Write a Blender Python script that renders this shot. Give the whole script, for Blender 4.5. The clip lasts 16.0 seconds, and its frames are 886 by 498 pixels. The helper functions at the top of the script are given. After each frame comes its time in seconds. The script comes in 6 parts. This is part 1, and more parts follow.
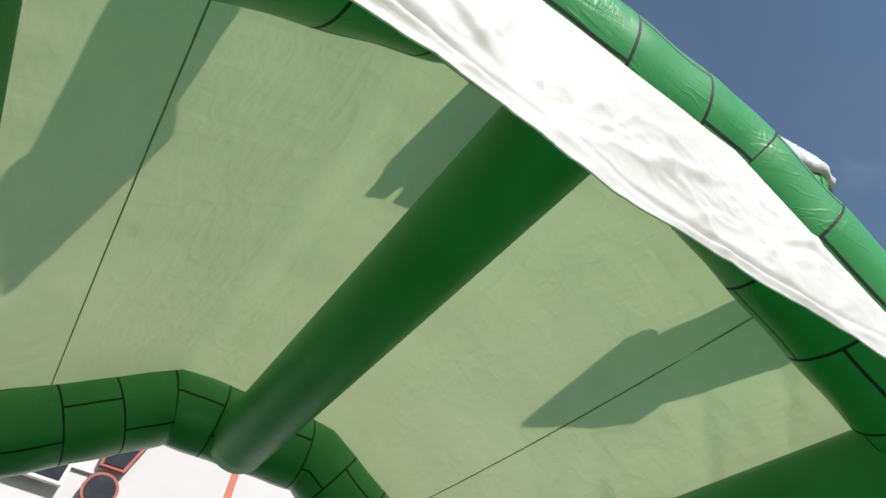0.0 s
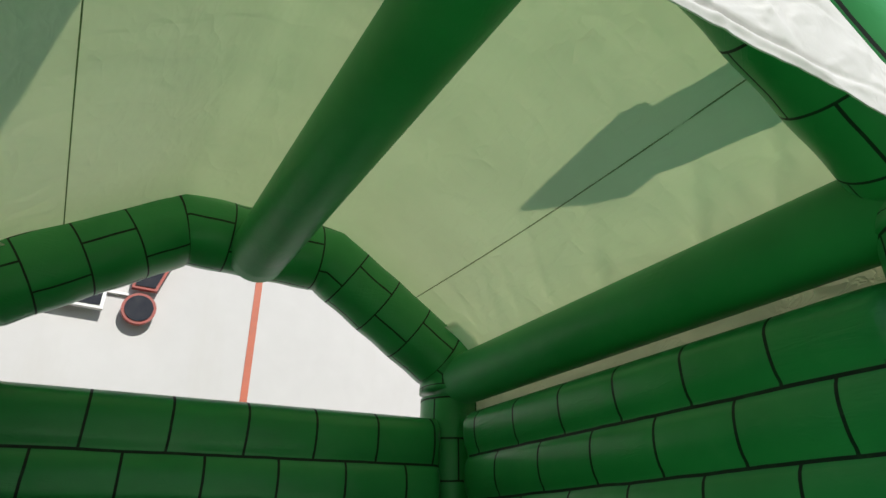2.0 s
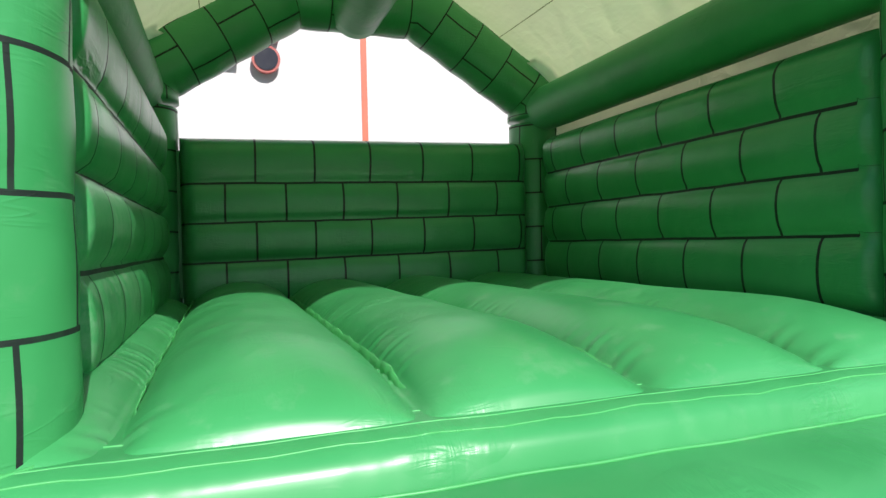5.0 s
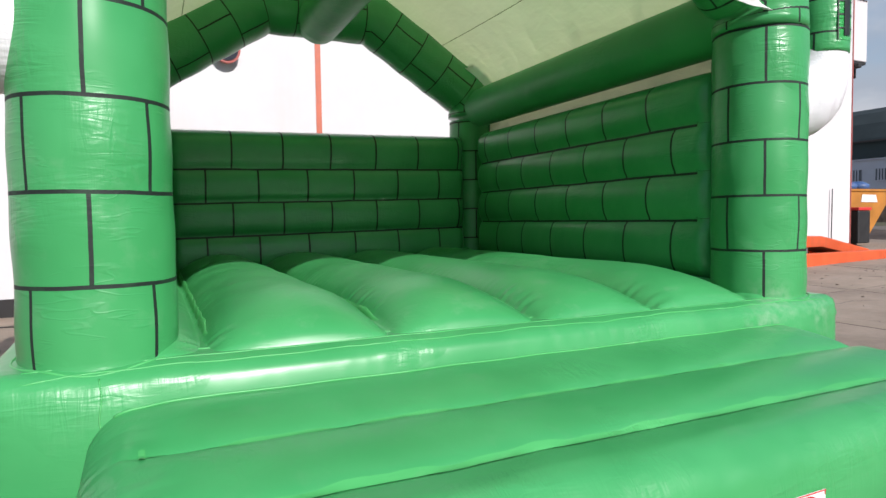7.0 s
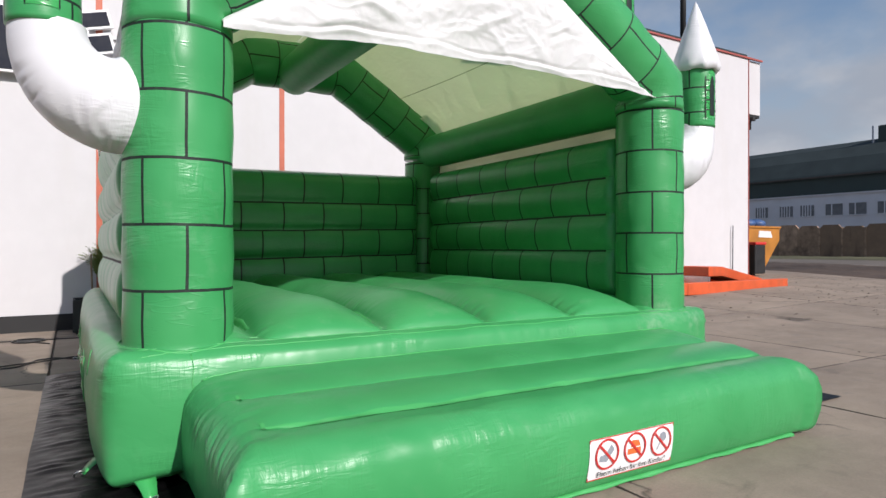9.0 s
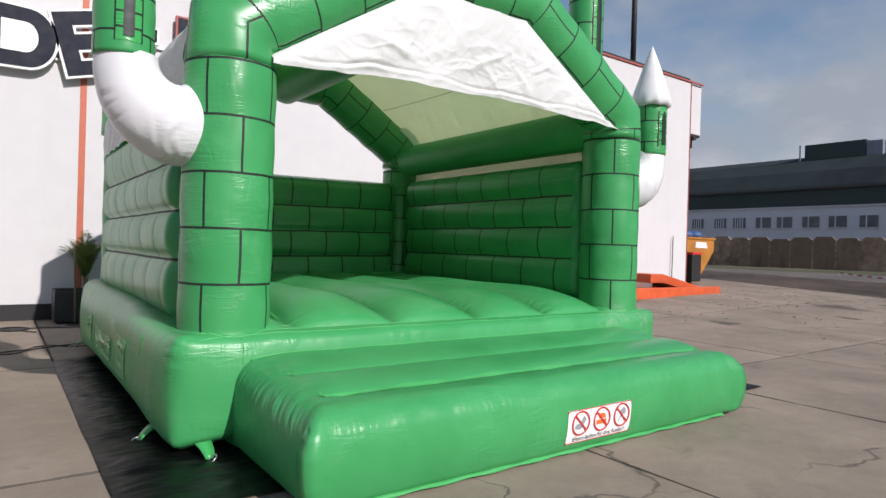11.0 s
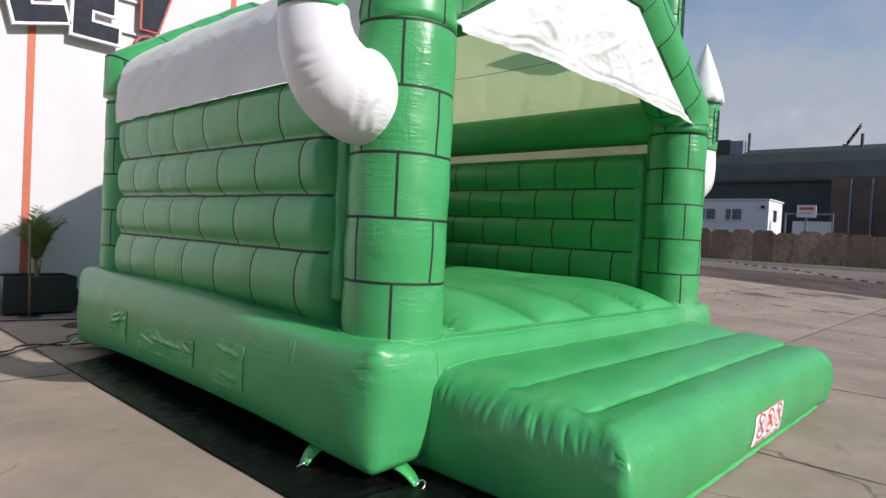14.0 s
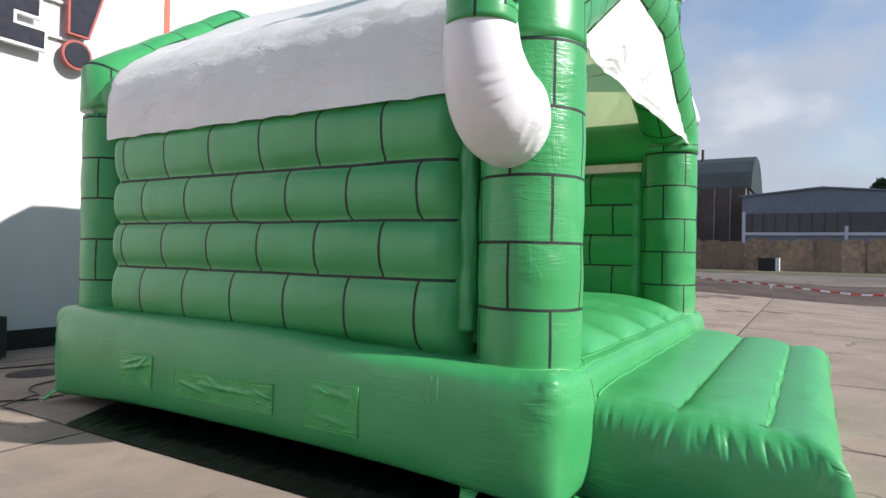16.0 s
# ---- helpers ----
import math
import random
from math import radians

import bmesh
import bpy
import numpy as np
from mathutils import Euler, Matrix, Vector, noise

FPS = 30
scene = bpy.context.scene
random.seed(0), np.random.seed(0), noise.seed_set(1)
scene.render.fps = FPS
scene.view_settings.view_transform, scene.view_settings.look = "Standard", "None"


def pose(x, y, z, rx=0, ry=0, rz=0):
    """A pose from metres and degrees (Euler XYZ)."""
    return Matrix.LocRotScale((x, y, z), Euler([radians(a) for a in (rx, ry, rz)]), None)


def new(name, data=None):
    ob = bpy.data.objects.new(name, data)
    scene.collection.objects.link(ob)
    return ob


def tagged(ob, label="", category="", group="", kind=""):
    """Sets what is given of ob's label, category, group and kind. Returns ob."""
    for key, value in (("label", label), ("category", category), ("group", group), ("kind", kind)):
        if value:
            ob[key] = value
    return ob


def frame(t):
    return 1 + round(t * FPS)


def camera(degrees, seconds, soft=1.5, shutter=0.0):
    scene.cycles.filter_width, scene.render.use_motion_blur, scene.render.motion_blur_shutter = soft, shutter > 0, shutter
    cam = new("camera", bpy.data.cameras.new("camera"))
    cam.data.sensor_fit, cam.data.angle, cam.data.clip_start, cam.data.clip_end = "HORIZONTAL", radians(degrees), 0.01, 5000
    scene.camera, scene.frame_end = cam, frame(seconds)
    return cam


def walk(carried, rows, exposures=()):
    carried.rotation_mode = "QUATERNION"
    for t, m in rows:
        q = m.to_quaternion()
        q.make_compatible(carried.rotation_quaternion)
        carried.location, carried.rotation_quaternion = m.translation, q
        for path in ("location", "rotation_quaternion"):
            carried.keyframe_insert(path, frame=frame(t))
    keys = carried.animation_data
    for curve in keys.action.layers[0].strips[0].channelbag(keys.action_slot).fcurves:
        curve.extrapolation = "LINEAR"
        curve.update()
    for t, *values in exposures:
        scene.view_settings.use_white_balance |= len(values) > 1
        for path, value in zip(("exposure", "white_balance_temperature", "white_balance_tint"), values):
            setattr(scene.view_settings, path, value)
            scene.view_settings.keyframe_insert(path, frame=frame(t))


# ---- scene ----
cam = camera(71.4, 16.0)
METRES, EYE, TILT, LEAN, TURN = 8.0, 1.25, 0.0, 0.0, -29.1
ROWS = [
    (0.0, 0.0, 0.0, 0.0, -5.35, 45.56, -5.27),
    (0.5, -0.0008, -0.0005, 0.0042, -4.58, 48.93, -3.63),
    (1.0, -0.001, -0.0021, 0.0044, -4.53, 49.42, -3.16),
    (1.5, -0.0, -0.0037, 0.0056, -3.2, 38.53, -1.28),
    (2.0, 0.0021, -0.005, 0.0044, -1.67, 25.95, 0.24),
    (2.5, 0.0057, -0.0107, 0.0042, 0.17, 14.74, 1.08),
    (3.0, 0.0098, -0.0244, 0.0044, 5.12, 5.88, 2.52),
    (3.5, 0.0199, -0.0427, 0.0053, 9.7, 2.48, 4.83),
    (4.0, 0.031, -0.0703, 0.0045, 10.95, -0.77, 2.61),
    (6.5, 0.0562, -0.2414, 0.0107, 6.06, -0.33, -0.12),
    (7.0, 0.0571, -0.2763, 0.0099, 4.05, -2.83, 0.82),
    (7.5, 0.0561, -0.3109, 0.0109, 4.02, -0.88, 1.4),
    (8.0, 0.0446, -0.3494, 0.0111, 3.89, 0.83, -0.03),
    (8.5, 0.0341, -0.3858, 0.012, -0.61, 1.03, 1.03),
    (9.0, 0.0302, -0.4261, 0.0096, -1.93, -0.2, 0.02),
    (10.25, 0.002, -0.502, 0.0125, -4.6, -0.1, -0.9),
    (11.0, -0.0277, -0.517, 0.0145, -6.9, -0.1, -1.7),
    (11.5, -0.0529, -0.5102, 0.015, -7.4, -0.07, -2.0),
    (12.0, -0.0852, -0.493, 0.0156, -4.96, 0.84, -2.45),
    (12.5, -0.1253, -0.4744, 0.0143, -6.87, -0.29, -4.85),
    (13.0, -0.1679, -0.4572, 0.0148, -11.38, -2.48, -3.0),
    (13.5, -0.2112, -0.4323, 0.0152, -12.15, -1.08, -3.52),
    (14.0, -0.2618, -0.4168, 0.0155, -18.02, -1.34, -2.99),
    (14.5, -0.3063, -0.3945, 0.0151, -20.27, -1.56, -0.82),
    (15.0, -0.3512, -0.3702, 0.0157, -21.75, -0.29, -1.06),
    (15.5, -0.3983, -0.3489, 0.0162, -27.96, -1.01, -1.11),
    (16.0, -0.4336, -0.3212, 0.0163, -30.08, 0.45, -1.14),
]
EXPOSURES = [(0.0, 0.14, 6560, 8), (1.0, -0.06, 6600, 7), (2.0, -0.10, 6650, 4), (3.0, 0.16, 6700, 4), (3.5, 0.46, 6640, 6), (4.0, 0.54, 6560, 9), (6.5, 0.32, 6480, 13), (7.5, 0.24, 6480, 13), (9.0, 0.08, 6480, 13), (12.0, 0.03, 6480, 13), (13.0, 0.1, 6480, 13), (14.0, 0.24, 6480, 13), (16.0, 0.58, 6480, 13)]
walk(cam, [(t, pose(0, 0, EYE, TILT, LEAN, TURN) @ pose(METRES * x, METRES * y, METRES * z, 90 + pitch, roll, yaw)) for t, x, y, z, yaw, pitch, roll in ROWS], EXPOSURES)

# ---- world, sun ----
SUN_WAY = Vector((-0.12, 1.0, -0.65)).normalized()      # the way the sunlight travels
world = bpy.data.worlds.new("sky")
scene.world = world
world.use_nodes = True


def build_sky(w):
    nt = w.node_tree
    nt.nodes.clear()
    out = nt.nodes.new("ShaderNodeOutputWorld")
    bg = nt.nodes.new("ShaderNodeBackground")
    sky = nt.nodes.new("ShaderNodeTexSky")
    sky.sky_type = "NISHITA"
    sky.sun_disc = False
    sky.sun_elevation = math.asin(-SUN_WAY.z)
    sky.sun_rotation = math.atan2(-SUN_WAY.x, -SUN_WAY.y)
    sky.air_density, sky.dust_density, sky.ozone_density = 1.15, 0.6, 2.4
    tc = nt.nodes.new("ShaderNodeTexCoord")
    sep = nt.nodes.new("ShaderNodeSeparateXYZ")
    nt.links.new(tc.outputs["Generated"], sep.inputs[0])
    # soft heaped clouds, a little wider than high
    dv = nt.nodes.new("ShaderNodeMapping")
    dv.inputs["Scale"].default_value = (1.0, 1.0, 1.7)
    dv.inputs["Location"].default_value = (0.35, 0.0, 0.1)
    nt.links.new(tc.outputs["Generated"], dv.inputs["Vector"])
    nz = nt.nodes.new("ShaderNodeTexNoise")
    nz.inputs["Scale"].default_value, nz.inputs["Detail"].default_value, nz.inputs["Roughness"].default_value = 2.9, 6.0, 0.52
    nt.links.new(dv.outputs[0], nz.inputs["Vector"])
    # more cloud towards the horizon
    hz = nt.nodes.new("ShaderNodeMapRange")
    hz.inputs["From Min"].default_value, hz.inputs["From Max"].default_value = 0.02, 0.75
    hz.inputs["To Min"].default_value, hz.inputs["To Max"].default_value = 0.27, -0.15
    nt.links.new(sep.outputs[2], hz.inputs["Value"])
    sm = nt.nodes.new("ShaderNodeMath"); sm.operation = "ADD"
    nt.links.new(nz.outputs["Fac"], sm.inputs[0]); nt.links.new(hz.outputs["Result"], sm.inputs[1])
    rp = nt.nodes.new("ShaderNodeMapRange"); rp.interpolation_type = "SMOOTHSTEP"
    rp.inputs["From Min"].default_value, rp.inputs["From Max"].default_value = 0.465, 0.75
    rp.inputs["To Min"].default_value = 0.04          # a thin high haze
    nt.links.new(sm.outputs[0], rp.inputs["Value"])
    mix = nt.nodes.new("ShaderNodeMix"); mix.data_type = "RGBA"
    nt.links.new(rp.outputs["Result"], mix.inputs["Factor"])
    nt.links.new(sky.outputs[0], mix.inputs["A"])
    nz2 = nt.nodes.new("ShaderNodeTexNoise")
    nz2.inputs["Scale"].default_value, nz2.inputs["Detail"].default_value = 4.2, 5.0
    nt.links.new(dv.outputs[0], nz2.inputs["Vector"])
    lit = nt.nodes.new("ShaderNodeMapRange"); lit.interpolation_type = "SMOOTHSTEP"
    lit.inputs["From Min"].default_value, lit.inputs["From Max"].default_value = 0.46, 0.66
    nt.links.new(nz2.outputs["Fac"], lit.inputs["Value"])
    cc = nt.nodes.new("ShaderNodeMix"); cc.data_type = "RGBA"
    nt.links.new(lit.outputs["Result"], cc.inputs["Factor"])
    cc.inputs["A"].default_value, cc.inputs["B"].default_value = (*CLOUD_GREY, 1), (*CLOUD, 1)
    nt.links.new(cc.outputs["Result"], mix.inputs["B"])
    nt.links.new(mix.outputs["Result"], bg.inputs["Color"])
    bg.inputs["Strength"].default_value = SKY_STRENGTH
    nt.links.new(bg.outputs[0], out.inputs["Surface"])


CLOUD = (4.9, 5.1, 5.4)
CLOUD_GREY = (3.2, 3.6, 4.2)
SKY_STRENGTH = 0.105
build_sky(world)
sun = new("sun", bpy.data.lights.new("sun", "SUN"))
sun.data.energy, sun.data.angle, sun.data.color = 4.55, radians(0.6), (1.0, 0.95, 0.925)
sun.matrix_world = Matrix.Translation((-2, -20, 14)) @ SUN_WAY.to_track_quat("-Z", "Y").to_matrix().to_4x4()


# ---- materials ----
class Nodes:
    """A short way to write a material's nodes."""

    def __init__(self, name):
        self.mat = bpy.data.materials.new(name)
        self.mat.use_nodes = True
        self.t = self.mat.node_tree
        self.t.nodes.clear()
        self.out = self.t.nodes.new("ShaderNodeOutputMaterial")

    def n(self, kind, **values):
        nd = self.t.nodes.new("ShaderNode" + kind)
        for k, v in values.items():
            k = k.replace("_", " ")
            if k in nd.inputs:
                if isinstance(v, bpy.types.NodeSocket):
                    self.t.links.new(v, nd.inputs[k])
                else:
                    nd.inputs[k].default_value = v
        return nd

    def link(self, a, b):
        self.t.links.new(a, b)

    def math(self, op, a, b=0.0, c=0.0):
        nd = self.t.nodes.new("ShaderNodeMath")
        nd.operation = op
        for i, v in enumerate((a, b, c)):
            if isinstance(v, bpy.types.NodeSocket):
                self.link(v, nd.inputs[i])
            else:
                nd.inputs[i].default_value = v
        return nd.outputs[0]

    def noise(self, vec, scale, detail=4.0, rough=0.55, dist=0.0):
        return self.n("TexNoise", Vector=vec, Scale=scale, Detail=detail, Roughness=rough, Distortion=dist).outputs["Fac"]

    def stretch(self, vec, s):
        nd = self.t.nodes.new("ShaderNodeMapping")
        self.link(vec, nd.inputs["Vector"])
        nd.inputs["Scale"].default_value = s
        return nd.outputs[0]

    def remap(self, v, a, b, c=0.0, d=1.0):
        nd = self.n("MapRange", Value=v, From_Min=a, From_Max=b, To_Min=c, To_Max=d)
        return nd.outputs["Result"]

    def mix(self, f, a, b):
        nd = self.t.nodes.new("ShaderNodeMix")
        nd.data_type = "RGBA"
        for key, v in (("Factor", f), ("A", a), ("B", b)):
            ok = [s for s in nd.inputs if s.name == key and (s.type == "RGBA" or key == "Factor" and s.type == "VALUE")][0]
            if isinstance(v, bpy.types.NodeSocket):
                self.link(v, ok)
            else:
                ok.default_value = v if key == "Factor" else (*v, 1)
        return [s for s in nd.outputs if s.type == "RGBA"][0]

    def bump(self, h, strength, dist=0.02, normal=None):
        nd = self.n("Bump", Height=h, Strength=strength, Distance=dist)
        if normal is not None:
            self.link(normal, nd.inputs["Normal"])
        return nd.outputs[0]

    def surface(self, color, rough=0.5, normal=None, metal=0.0, spec=0.45, coat=0.0):
        p = self.n("BsdfPrincipled", Roughness=rough, Metallic=metal)
        p.inputs["Specular IOR Level"].default_value = spec
        p.inputs["Coat Weight"].default_value = coat
        p.inputs["Coat Roughness"].default_value = 0.25
        if isinstance(color, bpy.types.NodeSocket):
            self.link(color, p.inputs["Base Color"])
        else:
            p.inputs["Base Color"].default_value = (*color, 1)
        if normal is not None:
            self.link(normal, p.inputs["Normal"])
        return p.outputs[0]

    def done(self, sh):
        self.link(sh, self.out.inputs["Surface"])
        return self.mat


GREEN = (0.039, 0.300, 0.089)
INK = (0.006, 0.014, 0.010)


def vinyl(name, color, brick=None, rough=0.35, wrinkle=0.30, dirt=0.10, line=0.009, crease=0.06, scuffs_glints=()):
    """Coated inflatable fabric, with painted masonry lines where brick gives a width and a course height (by the UV map, in metres)."""
    k = Nodes(name)
    obj = k.n("TexCoord").outputs["Object"]
    uv = k.n("TexCoord").outputs["UV"]
    big = k.noise(obj, 1.7, 3.0)
    fine = k.noise(obj, 260.0, 2.0)
    where = k.remap(k.noise(obj, 1.9, 2.0, 0.5), 0.50, 0.66)
    creaseA = k.noise(k.stretch(obj, (2.2, 2.2, 11.0)), 2.0, 2.0, 0.5, 1.4)
    creaseB = k.noise(k.stretch(obj, (12.0, 4.0, 2.5)), 1.6, 2.0, 0.5, 1.8)
    soft = k.noise(obj, 3.2, 2.0, 0.4)
    # thin sharp folds, here and there
    fold_n = k.noise(k.stretch(obj, (2.2, 2.2, 11.0)), 1.9, 1.0, 0.4, 0.35)
    fold = k.remap(k.math("ABSOLUTE", k.math("SUBTRACT", fold_n, 0.5)), 0.0, 0.045, 1.0, 0.0)
    fold = k.math("MULTIPLY", fold, k.remap(k.noise(obj, 3.1, 2.0), 0.52, 0.62))
    if brick:
        # short slanting crinkles beside the course seams
        sep = k.n("SeparateXYZ", Vector=uv)
        v = k.math("FRACT", k.math("DIVIDE", sep.outputs[1], brick[1]))
        edge = k.remap(k.math("ABSOLUTE", k.math("SUBTRACT", v, 0.5)), 0.20, 0.46)
        turn = k.t.nodes.new("ShaderNodeMapping")
        k.link(uv, turn.inputs["Vector"])
        turn.inputs["Rotation"].default_value = (0, 0, 0.35)
        turn.inputs["Scale"].default_value = (7.0, 34.0, 1.0)
        fine_n = k.noise(turn.outputs[0], 1.0, 2.0, 0.5, 0.4)
        crk = k.math("MULTIPLY", k.remap(fine_n, 0.50, 0.72), k.math("MULTIPLY", edge, k.remap(k.noise(uv, 3.4, 2.0), 0.42, 0.60)))
        fold = k.math("ADD", fold, k.math("MULTIPLY", crk, 0.7))
    dark = tuple(c * 0.91 for c in color)
    pale = tuple(min(1.0, c * 1.06 + 0.012) for c in color)
    col = k.mix(k.remap(big, 0.3, 0.72), dark, pale)
    dust = k.remap(k.noise(obj, 6.0, 6.0, 0.65), 0.56, 0.78, 0.0, dirt)
    col = k.mix(dust, col, (0.42, 0.50, 0.40))
    for sx, sy, sz, sr in scuffs_glints:          # pale trodden dirt, and on the side wall sun glints painted as pale spots
        dn = k.t.nodes.new("ShaderNodeVectorMath")
        dn.operation = "DISTANCE"
        k.link(obj, dn.inputs[0])
        dn.inputs[1].default_value = (sx, sy, sz)
        spot = k.math("MULTIPLY", k.remap(dn.outputs["Value"], 0.25 * sr, sr, 1.0, 0.0), k.remap(k.noise(obj, 14.0, 5.0, 0.65), 0.40, 0.66, 0.0, 0.27))
        col = k.mix(spot, col, (0.52, 0.56, 0.48))
    if brick:
        wob = k.n("TexNoise", Vector=uv, Scale=2.6, Detail=2.0).outputs["Color"]
        sub = k.t.nodes.new("ShaderNodeVectorMath"); sub.operation = "MULTIPLY_ADD"
        k.link(wob, sub.inputs[0]); sub.inputs[1].default_value = (0.016, 0.016, 0.0); k.link(uv, sub.inputs[2])
        b = k.t.nodes.new("ShaderNodeTexBrick")
        k.link(sub.outputs[0], b.inputs["Vector"])
        for key, v in (("Scale", 1.0), ("Mortar Size", line), ("Mortar Smooth", 0.12), ("Brick Width", brick[0]), ("Row Height", brick[1])):
            b.inputs[key].default_value = v
        fade = k.remap(k.noise(uv, 9.0, 3.0), 0.25, 0.45, 0.9, 1.0)
        inked = k.math("MULTIPLY", b.outputs["Fac"], fade)
        col = k.mix(inked, col, INK)
    rg = k.math("ADD", k.remap(big, 0.3, 0.7, rough - 0.05, rough + 0.06), k.math("MULTIPLY", dust, 0.6))
    if brick:
        rg = k.math("ADD", rg, k.math("MULTIPLY", inked, 0.35))
    nor = k.bump(fine, 0.05, 0.002)
    cr = k.math("MULTIPLY", k.math("ADD", creaseA, k.math("MULTIPLY", creaseB, 0.7)), where)
    nor = k.bump(k.math("ADD", cr, k.math("MULTIPLY", soft, 0.9)), wrinkle, 0.03, nor)
    nor = k.bump(fold, crease, 0.012, nor)
    return k.done(k.surface(col, rg, nor, spec=0.48))


def fabric(name, color, through_light=0.30, wrinkle=0.26, tint=(0.80, 0.90, 0.40), run=(1.0, 0.7, 1.3), worm=0.35):
    """Thin white roof sheet that lets some light through."""
    k = Nodes(name)
    obj = k.n("TexCoord").outputs["Object"]
    c1 = k.noise(k.stretch(obj, (5.0, 2.0, 5.0)), 1.6, 2.0, 0.5, 0.6)
    c2 = k.noise(k.stretch(obj, (2.0, 7.0, 3.0)), 1.2, 2.0, 0.5, 0.8)
    vor = k.n("TexVoronoi", Vector=k.stretch(obj, (2.4, 1.5, 2.4)), Scale=1.4)
    vor.feature = "DISTANCE_TO_EDGE"
    cr = k.remap(vor.outputs["Distance"], 0.0, 0.12, 1.0, 0.0)
    col = k.mix(k.remap(k.noise(obj, 1.1, 4.0), 0.35, 0.7), tuple(c * 0.90 for c in color), color)
    fn = k.noise(k.stretch(obj, (3.4, 1.6, 3.4)), 2.0, 3.0, 0.5, 1.4)
    fold = k.remap(k.math("ABSOLUTE", k.math("SUBTRACT", fn, 0.5)), 0.0, 0.035, 1.0, 0.0)
    fold = k.math("MULTIPLY", fold, k.remap(k.noise(obj, 1.7, 2.0), 0.45, 0.6))
    r1 = k.math("ABSOLUTE", k.math("SUBTRACT", k.noise(k.stretch(obj, run), 3.2, 1.0, 0.4, 0.6), 0.5))
    r2 = k.math("ABSOLUTE", k.math("SUBTRACT", k.noise(k.stretch(obj, run), 8.5, 1.0, 0.4, 0.4), 0.5))
    c1 = k.math("ADD", k.math("MULTIPLY", c1, 0.35), k.math("MULTIPLY", r1, 1.1))
    c2 = k.math("ADD", k.math("MULTIPLY", c2, 0.35), k.math("MULTIPLY", r2, 0.35))
    h = k.math("ADD", k.math("ADD", c1, c2), k.math("ADD", k.math("MULTIPLY", cr, 0.3 * worm), k.math("MULTIPLY", fold, worm)))
    nor = k.bump(h, wrinkle, 0.05, k.bump(k.noise(obj, 320.0, 2.0), 0.04, 0.002))
    a = k.surface(col, 0.5, nor, spec=0.35)
    tr = k.n("BsdfTranslucent")
    k.link(k.mix(0.85, col, tint), tr.inputs["Color"])
    k.link(nor, tr.inputs["Normal"])
    mx = k.n("MixShader")
    mx.inputs[0].default_value = through_light
    k.link(a, mx.inputs[1]); k.link(tr.outputs[0], mx.inputs[2])
    return k.done(mx.outputs[0])


def plain(name, color, rough=0.6, metal=0.0, scale=12.0, var=0.22, bump=0.15, grime=None, spec=0.45, each=0.0):
    """A painted or raw surface with grain at two scales."""
    k = Nodes(name)
    obj = k.n("TexCoord").outputs["Object"]
    a = k.noise(obj, scale, 5.0)
    b = k.noise(obj, scale * 0.13, 4.0)
    s = k.math("ADD", k.math("MULTIPLY", a, 0.5), k.math("MULTIPLY", b, 0.5))
    col = k.mix(k.remap(s, 0.35, 0.65), tuple(c * (1 - var) for c in color), tuple(min(1, c * (1 + var * 0.5)) for c in color))
    if each:
        col = k.mix(k.math("MULTIPLY", k.n("ObjectInfo").outputs["Random"], each), col, tuple(c * 0.45 for c in color))
    if grime:
        col = k.mix(k.remap(k.noise(k.stretch(obj, (1.0, 1.0, 0.25)), scale * 0.4, 6.0, 0.65), 0.55, 0.75, 0.0, 0.7), col, grime)
    return k.done(k.surface(col, k.remap(a, 0.3, 0.7, rough - 0.08, rough + 0.08), k.bump(a, bump, 0.01), metal, spec))


STAINS = ((19.2, 2.1, 0.9), (17.9, 2.7, 0.6), (13.1, 1.35, 0.28), (13.5, 0.95, 0.28), (14.2, 0.25, 0.4), (13.0, 2.15, 0.3), (15.4, 3.3, 0.7), (9.4, 3.0, 0.3))


